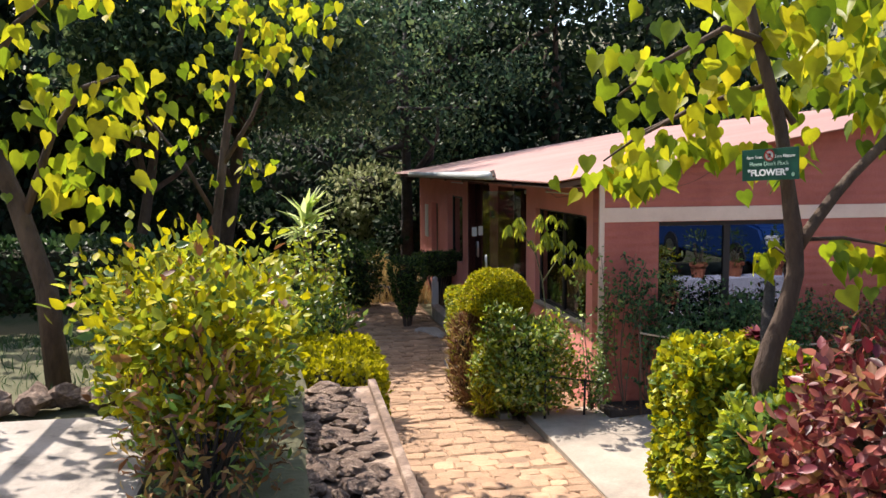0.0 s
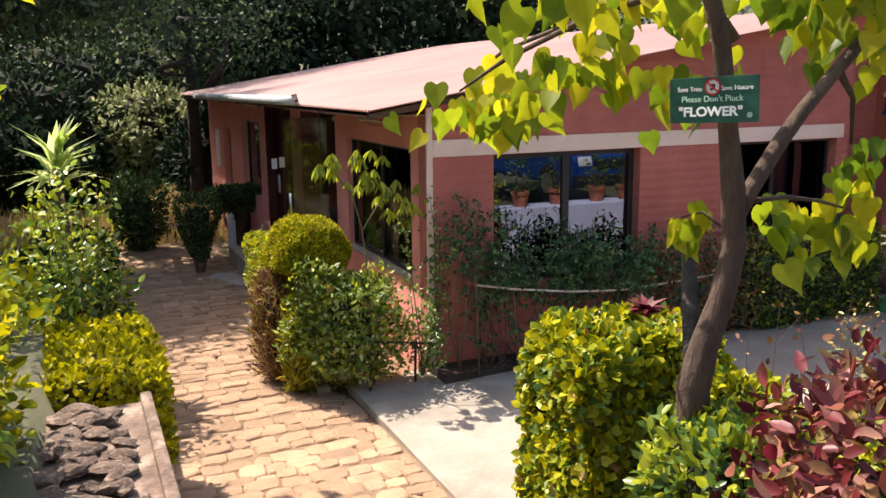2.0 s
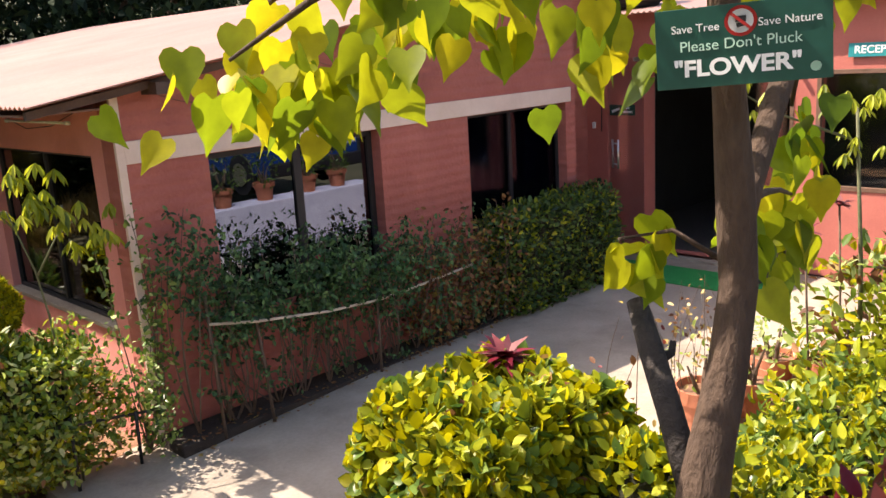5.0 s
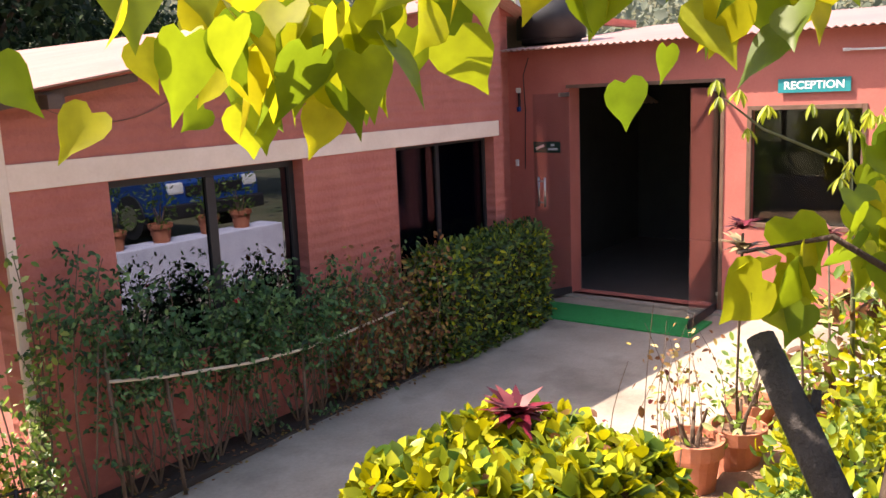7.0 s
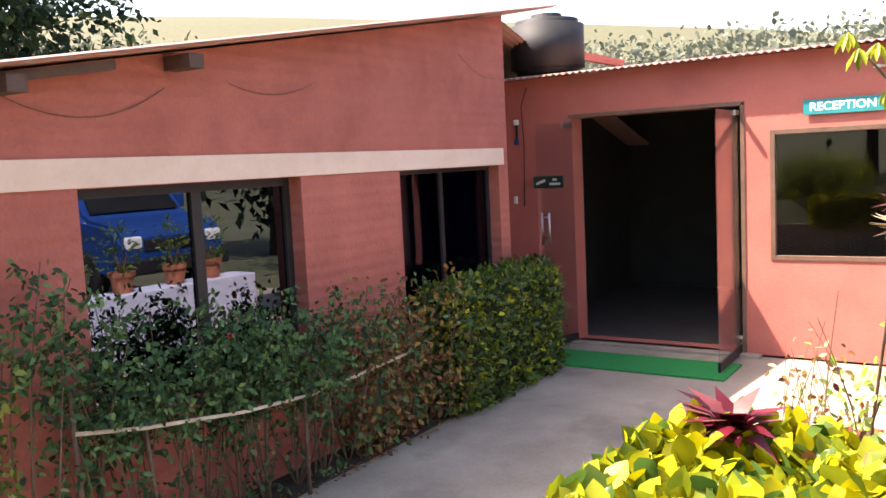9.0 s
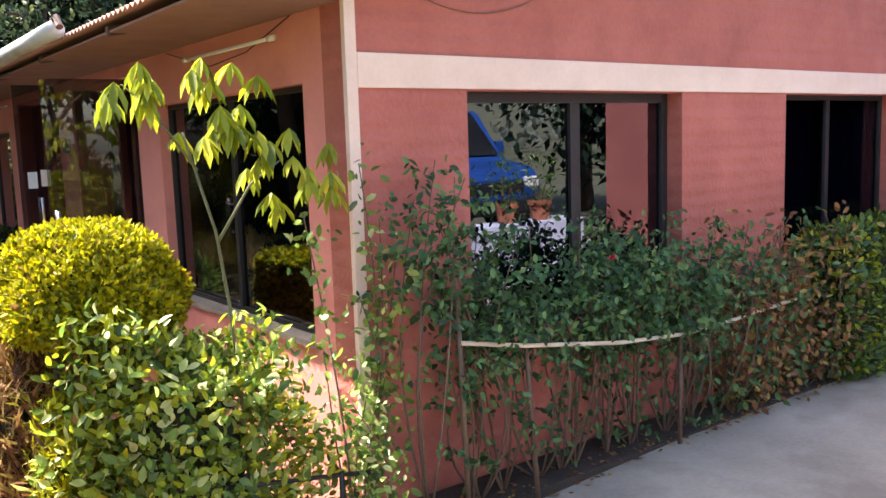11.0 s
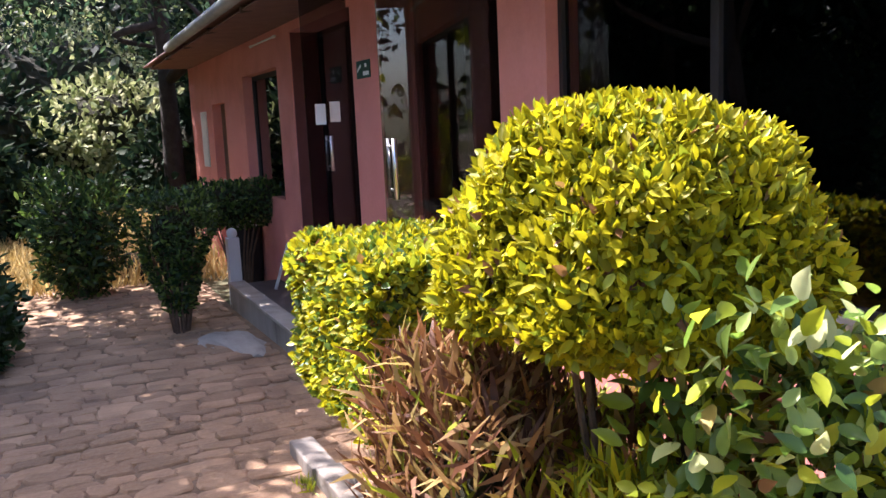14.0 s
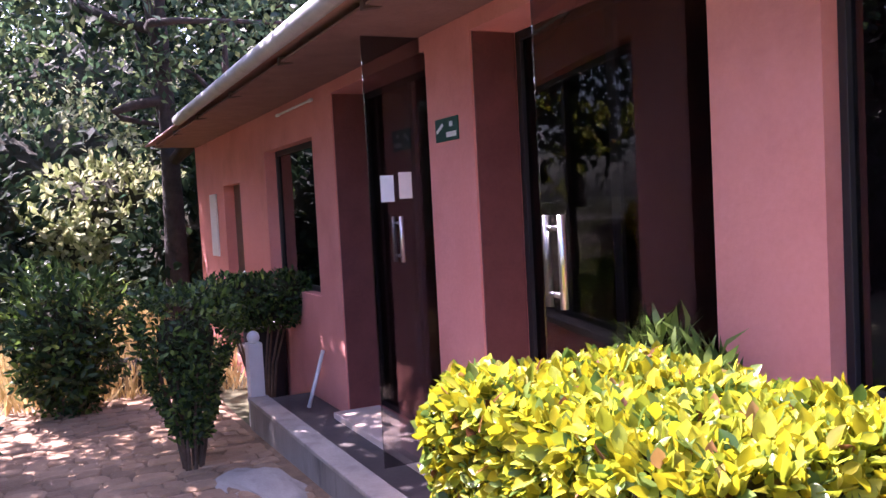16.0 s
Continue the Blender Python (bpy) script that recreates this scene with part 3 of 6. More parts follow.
top = [[bm.verts.new((x, y, slab_z(x))) for x in SX] for y in SY]
low = [[bm.verts.new((x, y, -0.35)) for x in SX] for y in SY]
for j in range(len(SY) - 1):
    for i in range(len(SX) - 1):
        bm.faces.new((top[j][i], top[j][i + 1], top[j + 1][i + 1], top[j + 1][i]))
for j in range(len(SY) - 1):
    bm.faces.new((top[j][0], top[j + 1][0], low[j + 1][0], low[j][0]))
for i in range(len(SX) - 1):
    bm.faces.new((top[-1][i], top[-1][i + 1], low[-1][i + 1], low[-1][i]))
bmesh.ops.recalc_face_normals(bm, faces=bm.faces)
structure(part("courtyard_floor", bm, M["concrete"]), "smooth grey concrete courtyard with worn patches")

# ---- main building ----
ROOF_Z = lambda x: 2.50 + 0.168 * (x - 3.75)
FX, CY = 4.32, 9.13          # planes of the front wall and of the courtyard wall
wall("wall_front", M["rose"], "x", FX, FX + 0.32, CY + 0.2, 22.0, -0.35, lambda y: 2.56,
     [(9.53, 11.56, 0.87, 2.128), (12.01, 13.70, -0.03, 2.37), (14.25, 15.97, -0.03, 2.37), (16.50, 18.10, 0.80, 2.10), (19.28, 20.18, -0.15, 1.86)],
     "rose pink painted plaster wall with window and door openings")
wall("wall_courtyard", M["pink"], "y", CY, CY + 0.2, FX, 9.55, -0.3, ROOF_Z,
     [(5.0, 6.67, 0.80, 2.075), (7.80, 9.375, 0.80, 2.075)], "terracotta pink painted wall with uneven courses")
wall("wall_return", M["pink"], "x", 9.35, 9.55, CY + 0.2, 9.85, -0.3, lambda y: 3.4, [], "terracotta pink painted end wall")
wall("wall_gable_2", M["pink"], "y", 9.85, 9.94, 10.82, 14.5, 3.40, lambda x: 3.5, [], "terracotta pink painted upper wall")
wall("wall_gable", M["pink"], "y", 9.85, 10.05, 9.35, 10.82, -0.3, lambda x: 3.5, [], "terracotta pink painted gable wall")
wall("wall_back", M["inside"], "x", 8.6, 8.8, CY + 0.2, 22.0, -0.3, lambda y: 3.3, [], "plain inner wall coloured near black for the dim room")
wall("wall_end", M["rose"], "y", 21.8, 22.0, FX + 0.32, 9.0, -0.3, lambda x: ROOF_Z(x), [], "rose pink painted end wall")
wall("wall_partition", M["inside"], "y", 11.72, 11.86, FX + 0.32, 8.6, -0.1, lambda x: ROOF_Z(x) - 0.03, [], "plain inner partition coloured near black for the dim room")
wall("wall_partition_2", M["inside"], "y", 16.1, 16.24, FX + 0.32, 8.6, -0.1, lambda x: ROOF_Z(x) - 0.03, [], "plain inner partition coloured near black for the dim room")
structure(boxed("floor", M["insidefloor"], None, (FX + 0.02, 9.3, CY + 0.05, 21.9, -0.2, -0.04), 0), "dark polished indoor floor")

# cream stripe on the corner and band over the courtyard windows
trim = boxed("trim", M["band"], None, (FX - 0.003, FX + 0.055, CY - 0.014, CY + 0.02, 0.0, 2.58), 0.004)
structure(trim, "cream painted stripe on the wall corner")
trim = boxed("trim", M["band"], None, (FX + 0.055, 9.46, CY - 0.014, CY + 0.02, 2.08, 2.235), 0.004)
structure(trim, "cream painted band above the windows")


def sheet_roof(name, x0, x1, y0, y1, zf, label, mat):
    """A corrugated sheet: ridges run up the slope, along x."""
    bm = bmesh.new()
    n = int((y1 - y0) / 0.019)
    cols = []
    for i in range(n + 1):
        y = y0 + (y1 - y0) * i / n
        z = 0.011 * math.sin(2 * math.pi * i / 4)
        cols.append([bm.verts.new((x, y, zf(x) + z + 0.03)) for x in (x0, x1)] + [bm.verts.new((x, y, zf(x) + z + 0.024)) for x in (x1, x0)])
    for a, b in zip(cols, cols[1:]):
        for k in range(4):
            bm.faces.new((a[k], a[(k + 1) % 4], b[(k + 1) % 4], b[k]))
    bmesh.ops.recalc_face_normals(bm, faces=bm.faces)
    return structure(part(name, bm, mat), label)


sheet_roof("roof", 3.70, 10.25, 8.88, 22.3, ROOF_Z, "sunlit faded pink corrugated sheet roof", M["roof"])
sheet_roof("roof_rear", 10.25, 15.0, 9.6, 22.3, lambda x: ROOF_Z(10.25) - 0.30 * (x - 10.25), "faded corrugated sheet roof on the rear slope", M["roof"])
# rafters under the eave
for k in range(9):
    y = 9.0 + 1.55 * k
    bm = bmesh.new()
    prism(bm, [(3.74, ROOF_Z(3.74) - 0.06), (5.2, ROOF_Z(5.2) - 0.06), (5.2, ROOF_Z(5.2) - 0.008), (3.74, ROOF_Z(3.74) - 0.008)], "y", y, y + 0.05)
    tagged(part("rafter", bm, M["rust"]), "dark iron rafter under the eave", "rafter", "rafters", "structure")
for x in (4.55, 5.6):
    bm = bmesh.new()
    box(bm, x, x + 0.10, 8.9, 9.12, ROOF_Z(x) - 0.10, ROOF_Z(x) - 0.02)
    tagged(part("purlin", bm, M["rust"]), "dark iron purlin end under the gable edge", "purlin", "purlins", "structure")

# Added dark sheet stands for the shade under the roof edge.
structure(boxed("eave_soffit", M["eaveshade"], None, (3.75, 4.318, 9.15, 21.8, 2.455, 2.468), 0), "dark sheet added for the shade under the eave")
# gutter pipe along the eave, and its hooked end
gut = empty("gutter_pipe", (3.66, 11.3, 2.55), "weathered grey pipe hung along the roof eave", "gutter")
bm = bmesh.new()
tube(bm, [(3.66, y, 2.56 - 0.006 * (y - 11.3)) for y in np.linspace(11.3, 19.0, 12)], 0.055, 12)
inside(part("pipe", bm, M["pipe"], gut, smooth=True), (3.66, 11.3, 2.55))
bm = bmesh.new()
tube(bm, [(3.66, 11.42, 2.55), (3.66, 11.33, 2.61), (3.66, 11.25, 2.62), (3.66, 11.20, 2.56)], 0.022, 8)
inside(part("hook", bm, M["rust"], gut, "dark bent hook"), (3.66, 11.3, 2.55))


def window(name, axis, plane, u0, u1, z0, z1, label, mullions=(), mat=None, fr=0.05, depth=0.06, frame_mat=None, sill=None, shift=0.11):
    """A framed window set into an opening: frame bars, mullions and panes. axis: the way its thickness goes."""
    at = (plane, (u0 + u1) / 2, z0) if axis == "x" else ((u0 + u1) / 2, plane, z0)
    root = empty(name, at, label, kind="structure")
    fm = frame_mat or M["frame"]

    def bar(nm, a, b, c, d, d0, d1, m, bevel=0.004, lab=""):
        dims = (d0, d1, a, b, c, d) if axis == "x" else (a, b, d0, d1, c, d)
        return inside(boxed(nm, m, root, dims, bevel, lab), at)
    p = plane + shift
    bar("window_frame", u0, u0 + fr, z0, z1, p, p + depth, fm)
    bar("window_frame", u1 - fr, u1, z0, z1, p, p + depth, fm)
    bar("window_frame", u0 + fr, u1 - fr, z1 - fr, z1, p, p + depth, fm)
    bar("window_frame", u0 + fr, u1 - fr, z0, z0 + fr, p, p + depth, fm)
    cuts = [u0 + fr, *mullions, u1 - fr]
    for m_ in mullions:
        bar("mullion", m_ - fr * 0.7, m_ + fr * 0.7, z0 + fr, z1 - fr, p, p + depth, fm)
    for a, b in zip(cuts, cuts[1:]):
        g = bar("pane", a, b, z0 + fr, z1 - fr, p + 0.022, p + 0.027, mat or M["glass"], 0)
        g.visible_shadow = False
    if sill:
        bar("window_sill", u0, u1, z0 - 0.03, z0 + 0.004, plane - 0.03, p + 0.02, sill)
    return root


window("window_1", "y", CY, 5.0, 6.67, 0.80, 2.075, "dark framed two-pane window mirroring the courtyard", (5.86,), M["filmglass"], fr=0.055)
window("window_2", "y", CY, 7.80, 9.375, 0.80, 2.075, "dark framed window with closed dark curtains", (8.55,), M["curtainglass"], fr=0.035)
window("window_3", "x", FX, 9.53, 11.56, 0.87, 2.128, "wide dark glass window in the rose wall", (10.55,), M["frontglass"], fr=0.03, sill=M["concrete"], shift=0.065)
window("window_4", "x", FX, 16.50, 18.10, 0.80, 2.10, "dark glass window in the rose wall", (), M["darkglass"])
for u0, u1, pl in ((7.78, 9.39, 9.36),):
    bm = bmesh.new()
    n = 40
    a = [bm.verts.new((u0 + (u1 - u0) * i / n, pl + 0.025 * math.sin(i * 1.7), 0.7)) for i in range(n + 1)]
    b = [bm.verts.new((u0 + (u1 - u0) * i / n, pl + 0.025 * math.sin(i * 1.7), 2.1)) for i in range(n + 1)]
    for i in range(n):
        bm.faces.new((a[i], a[i + 1], b[i + 1], b[i]))
    tagged(part("curtain", bm, M["curtain"], smooth=True), "dark closed curtain behind the window", "curtain")


def glass_leaf(hinge, end, z0, z1, label, papers=False, handle_z=1.29, handle_len=0.30, mat=None, handle_at=0.0, bars=True):
    """A frameless glass door leaf that hangs open, with a long steel pull bar on both faces."""
    h, e = Vector((*hinge, 0)), Vector((*end, 0))
    way = (e - h)
    width = way.length
    root = empty("glass_door", (h.x, h.y, z0), label, "door")
    root.rotation_euler = (0, 0, math.atan2(way.y, way.x))
    bm = bmesh.new()
    box(bm, 0, width, -0.006, 0.006, 0.01, z1 - z0, 0.002)
    g = part("glass_pane", bm, mat or M["leafglass"], root)
    g.visible_shadow = False
    if not papers:
        bm = bmesh.new()
        box(bm, 0, width, -0.012, 0.012, 0, 0.09, 0.002)
        part("bottom_rail", bm, M["frame"], root, "dark bottom rail")
    bm = bmesh.new()
    box(bm, 0, 0.14, -0.014, 0.014, z1 - z0 - 0.04, z1 - z0 + 0.005, 0.002)
    part("patch_fitting", bm, M["steel"], root, "steel corner fitting")
    x = handle_at * width if handle_at else width - 0.10
    zc = handle_z - z0
    for s in (-1, 1) if bars else ():
        bm = bmesh.new()
        tube(bm, [(x, s * 0.055, zc - handle_len / 2), (x, s * 0.055, zc + handle_len / 2)], 0.013, 12)
        bar_ = part("handle", bm, M["steel"], root, "brushed steel pull handle", smooth=True)
        for dz in (-0.36, 0.36):
            bm = bmesh.new()
            tube(bm, [(x, s * 0.004, zc + dz * handle_len), (x, s * 0.055, zc + dz * handle_len)], 0.009, 10)
            part("bracket", bm, M["steel"], bar_, smooth=True)
    if papers:
        for i, (px, m_) in enumerate(((width * 0.82, M["paper"]), (width * 0.635, M["white"]))):
            bm = bmesh.new()
            box(bm, px - 0.04, px + 0.04, 0.007, 0.0095, 1.525 - z0 + 0.015 * i, 1.675 - z0 + 0.015 * i)
            part("notice", bm, m_, root, "paper notice stuck on the glass")
    return root


glass_leaf((4.45, 12.06), (3.728, 12.15), 0.0, 2.34, "tinted frameless glass door leaf standing open towards the porch", handle_at=0.94)
glass_leaf((4.57, 14.32), (3.965, 14.32), 0.0, 2.55, "tinted glass door leaf standing open with two paper notices", True, 1.31, 0.26, handle_at=0.73)
window("door_1", "x", FX, 12.01, 13.70, -0.03, 2.37, "tinted fixed glass beside the open door leaf", (12.9,), M["darkglass"], fr=0.045, shift=0.27)
window("door_2", "x", FX, 14.25, 15.97, -0.03, 2.37, "tinted glass double door of the porch", (15.1,), M["darkglass"], fr=0.045, shift=0.27)
# Thin sheets, darker than the rose wall, on two recess sides.
for y in (13.70, 15.97):
    structure(boxed("door_lining", M["maroon"], None, (FX + 0.012, FX + 0.262, y - 0.012, y - 0.001, -0.025, 2.365), 0.002), "dark maroon sheet on the side of the door recess")
boxed("door_3", M["brownframe"], None, (FX + 0.12, FX + 0.17, 19.28, 20.18, -0.15, 1.86), 0.003)
structure(bpy.data.objects["door_3"], "dark brown wooden door set back in the wall")

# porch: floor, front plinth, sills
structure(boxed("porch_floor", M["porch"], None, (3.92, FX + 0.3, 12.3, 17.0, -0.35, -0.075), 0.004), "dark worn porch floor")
structure(boxed("plinth", M["plinth"], None, (3.78, 3.915, 11.9, 16.95, -0.5, -0.06), 0.012), "weathered concrete plinth with dark drip stains")
structure(boxed("plinth_cap", M["cap"], None, (3.765, 3.93, 11.9, 16.95, -0.06, -0.028), 0.008), "pale dusty concrete capping along the porch edge")
stick = empty("leaning_pipe", (4.12, 16.35, -0.075), "short white plastic pipe leaning on the rose wall", "pipe")
bm = bmesh.new()
tube(bm, [(0, 0, 0.02), (0.09, 0.06, 0.23), (0.18, 0.12, 0.44)], 0.016, 10)
part("tube", bm, M["white"], stick, smooth=True)
structure(boxed("porch_sill", M["band"], None, (FX - 0.12, FX + 0.25, 14.25, 15.97, -0.08, -0.028), 0.006), "pale door sill")
structure(boxed("porch_sill_2", M["band"], None, (FX - 0.10, FX + 0.25, 12.01, 13.70, -0.08, -0.028), 0.006), "pale door sill")

# ---- reception building ----
RX = 10.82
wall("wall_reception", M["plainpink"], "x", RX, RX + 0.25, 5.04, 9.95, -0.2, lambda y: 2.985,
     [(7.28, 9.035, 0.13, 2.53), (5.90, 7.01, 1.05, 2.28)], "terracotta pink painted wall with a doorway and a window")
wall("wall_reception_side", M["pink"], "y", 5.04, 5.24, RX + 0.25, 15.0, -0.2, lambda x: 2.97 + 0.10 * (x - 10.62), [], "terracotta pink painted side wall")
wall("wall_reception_rear", M["inside"], "x", 14.8, 15.0, 5.24, 9.95, -0.2, lambda y: 3.38, [], "plain inner wall coloured near black for the dim room")
wall("wall_reception_far", M["inside"], "y", 9.95, 10.1, RX, 15.0, -0.2, lambda x: 2.97 + 0.10 * (x - 10.62), [], "plain inner wall coloured near black for the dim room")
# Added sheets carry the room's dimness over the pink inner faces.
wall("wall_lining", M["inside"], "x", RX + 0.252, RX + 0.27, 5.26, 9.94, 0.12, lambda y: 2.95, [(7.28, 9.035, 0.121, 2.53), (5.90, 7.01, 1.05, 2.28)], "sheet inside the reception wall, coloured near black for the dim room")
wall("wall_lining_2", M["inside"], "y", 5.242, 5.258, RX + 0.25, 14.8, 0.12, lambda x: 2.95, [], "sheet inside the side wall, coloured near black for the dim room")
structure(boxed("floor_2", M["insidefloor"], None, (RX, 15.0, 5.1, 10.0, -0.1, 0.12), 0), "dark polished indoor floor")
sheet_roof("roof_reception", 10.62, 15.2, 4.85, 9.84, lambda x: 2.96 + 0.10 * (x - 10.62), "corrugated sheet roof over the reception", M["roof"])
# Added ceiling in the same near-black, hiding the lit roof underside.
structure(boxed("ceiling_reception", M["inside"], None, (RX + 0.26, 14.79, 5.26, 9.94, 2.86, 2.9), 0), "near-black ceiling added to keep the reception room dim")
window("window_5", "x", RX, 5.90, 7.01, 1.05, 2.28, "brown framed reception window", (), M["glass"], frame_mat=M["brownframe"], fr=0.045, shift=-0.012)
structure(boxed("door_4", M["brownframe"], None, (RX - 0.01, RX + 0.12, 7.24, 7.28, 0.13, 2.56), 0.003), "brown door jamb")
structure(boxed("door_5", M["brownframe"], None, (RX - 0.01, RX + 0.12, 7.24, 9.07, 2.53, 2.57), 0.003), "brown door head")
glass_leaf((RX - 0.01, 9.03), (10.33, 9.22), 0.12, 2.48, "clear glass door leaf folded open beside the doorway", False, 1.38, 0.34, M["glass"])
glass_leaf((RX - 0.01, 7.30), (9.98, 7.28), 0.12, 2.48, "clear glass door leaf standing open over the mat", mat=M["glass"], bars=False)
structure(boxed("door_sill", M["concrete"], None, (RX - 0.12, RX + 0.1, 7.1, 9.1, 0.0, 0.13), 0.006), "worn concrete door sill")


# ---- lettering ----
def words(name, text, size, mat, parent, m, label="", bold=0.0):
    """A line of writing in the built-in font, as a thin mesh centred on the pose m."""
    cu = bpy.data.curves.new(name, "FONT")
    cu.body, cu.size, cu.align_x, cu.align_y, cu.extrude = text, size, "CENTER", "CENTER", 0.0006
    cu.offset = bold
    tmp = bpy.data.objects.new(name, cu)
    scene.collection.objects.link(tmp)
    me = bpy.data.meshes.new_from_object(tmp.evaluated_get(bpy.context.evaluated_depsgraph_get()))
    bpy.data.objects.remove(tmp)
    me.materials.append(mat)
    ob = new(name, me)
    ob.matrix_basis = m
    ob.parent = parent
    return tagged(ob, label)


def disc(name, r, mat, parent, m, inner=0.0, sides=32):
    bm = bmesh.new()
    a = [bm.verts.new((r * math.cos(2 * math.pi * i / sides), r * math.sin(2 * math.pi * i / sides), 0)) for i in range(sides)]
    if inner:
        b = [bm.verts.new((v.co.x * inner / r, v.co.y * inner / r, 0)) for v in a]
        for i in range(sides):
            bm.faces.new((a[i], a[(i + 1) % sides], b[(i + 1) % sides], b[i]))
    else:
        bm.faces.new(a)
    bmesh.ops.solidify(bm, geom=bm.faces[:], thickness=0.0008)
    ob = part(name, bm, mat, parent)
    ob.matrix_basis = m
    return ob


def bar_part(name, w, h, mat, parent, m, d=0.001):
    bm = bmesh.new()
    box(bm, -w / 2, w / 2, -h / 2, h / 2, 0, d)
    ob = part(name, bm, mat, parent)
    ob.matrix_basis = m
    return ob


def sign(name, at, w, h, yaw, roll, mat, label):
    """A flat board whose face looks along local z; x runs along the writing."""
    root = empty(name, at, label, "sign")
    root.matrix_basis = Matrix.Translation(at) @ pose(0, 0, 0, 0, 0, yaw) @ pose(0, 0, 0, 90, 0, 0) @ pose(0, 0, 0, 0, 0, roll)
    bm = bmesh.new()
    box(bm, -w / 2, w / 2, -h / 2, h / 2, -0.006, 0, 0.0015)
    root_board = part("board", bm, mat, root)
    return root_board


def rock_mesh(name, seed, mat, sub=2):
    bm = bmesh.new()
    bmesh.ops.create_icosphere(bm, subdivisions=sub, radius=0.5)
    for v in bm.verts:
        v.co *= 0.8 + 0.5 * noise.noise(v.co * 2.1 + Vector((seed * 3.7, 0, 0)))
    me = bpy.data.meshes.new(name)
    bm.to_mesh(me)
    bm.free()
    me.materials.append(mat)
    return me


# ---- raised bed with the tree ----
structure(boxed("planter_wall", M["plinth"], None, (3.5, 3.62, 2.5, 5.78, -0.3, 0.58), 0.012), "weathered low wall of the raised bed")
structure(boxed("planter_wall_2", M["plinth"], None, (3.62, 5.2, 5.66, 5.78, -0.3, 0.58), 0.012), "weathered low wall of the raised bed")
bm = bmesh.new()
g = [[bm.verts.new((3.6 + 0.2 * i, 1.5 + 0.26 * j, lerp(1.5 + 0.26 * j, 3.6, 5.6, 1.1, 0.52) + 0.03 * noise.noise(Vector((i * 0.7, j * 0.7, 3))))) for i in range(19)] for j in range(17)]
for j in range(16):
    for i in range(18):
        bm.faces.new((g[j][i], g[j][i + 1], g[j + 1][i + 1], g[j + 1][i]))
structure(part("planter_soil", bm, M["soil"], smooth=True), "dark red planting soil under the shrubs")
structure(boxed("ledge", M["white"], None, (5.2, 7.1, 5.3, 5.95, -0.2, 0.42), 0.012), "white plastered ledge for potted plants")

shrub("clipped_hedge", (3.87, 5.46, 0.52), (0.38, 0.31, 0.475), M["hedge"], 15000, 0.054, 0.9, "clipped lime-green hedge in the raised bed", "hedge", block=True, shape="round", rough=0.10, fill=0.76, stems=16, extra=((M["golden"], 0.45, 0), (M["green"], 0.16, 0), (M["brown"], 0.03, 0)))
shrub("low_shrub", (4.40, 5.1, 0.52), (0.24, 0.40, 0.22), M["green"], 3400, 0.075, 0.55, "low loose green shrub behind the hedge", rough=0.16, extra=((M["hedge"], 0.25, 0), (M["dark"], 0.3, 0)))
shrub("low_shrub", (3.84, 4.5, 0.85), (0.22, 0.30, 0.19), M["green"], 2200, 0.06, 0.55, "low green shrub round the tree foot", rough=0.14, extra=((M["hedge"], 0.5, 0),))
shrub("low_shrub", (3.47, 4.25, 0.95), (0.26, 0.22, 0.27), M["green"], 2800, 0.06, 0.55, "low green shrub before the tree foot", rough=0.14, extra=((M["hedge"], 0.5, 0),))
shrub("low_shrub", (4.80, 4.92, 0.45), (0.32, 0.38, 0.26), M["hedge"], 3000, 0.065, 0.6, "low yellow-green shrub before the ledge", shape="round", rough=0.18, fill=0.7, extra=((M["golden"], 0.4, 0), (M["green"], 0.2, 0)))
shrub("low_shrub", (5.35, 4.72, 0.4), (0.36, 0.42, 0.26), M["green"], 3000, 0.065, 0.6, "low green shrub before the ledge", shape="round", rough=0.18, fill=0.7, extra=((M["golden"], 0.25, 0), (M["hedge"], 0.35, 0)))
shrub("low_shrub", (5.80, 4.98, 0.35), (0.42, 0.28, 0.31), M["hedge"], 2600, 0.065, 0.6, "low yellow-green shrub against the ledge", shape="round", rough=0.25, fill=0.6, extra=((M["variegated"], 0.1, 0), (M["golden"], 0.3, 0), (M["green"], 0.2, 0)))
shrub("low_shrub", (5.2, 5.08, 0.35), (0.30, 0.2, 0.25), M["hedge"], 1500, 0.06, 0.6, "low pale shrub against the ledge", shape="round", rough=0.25, fill=0.6, extra=((M["variegated"], 0.3, 0), (M["green"], 0.3, 0)))
shrub("low_shrub", (4.04, 4.86, 0.6), (0.21, 0.24, 0.39), M["hedge"], 3400, 0.055, 0.65, "lime-green shrub grown into the clipped hedge", shape="round", rough=0.12, extra=((M["golden"], 0.45, 0), (M["green"], 0.15, 0)))
shrub("copper_shrub", (3.62, 3.45, 1.12), (0.44, 0.50, 0.33), M["redleaf"], 3600, 0.078, 0.55, "copper-red leafed shrub in the raised bed", shape="round", rough=0.32, fill=0.5, out=0.4, up=0.1, stems=16, extra=((M["rosette"], 0.2, 0), (M["brown"], 0.22, 0)))

# the tree that carries the sign
root = empty("sign_tree", (3.45, 4.55, 1.0), "young heart-leaved tree with a forked grey-brown trunk", "tree")
T0 = Vector((3.45, 4.55, 1.0))


def limb_part(pts, radii, mat, parent, base, name="limb", label=""):
    bm = bmesh.new()
    tube(bm, [Vector(p) - base for p in pts], radii, 10)
    return part(name, bm, mat, parent, label, smooth=True)


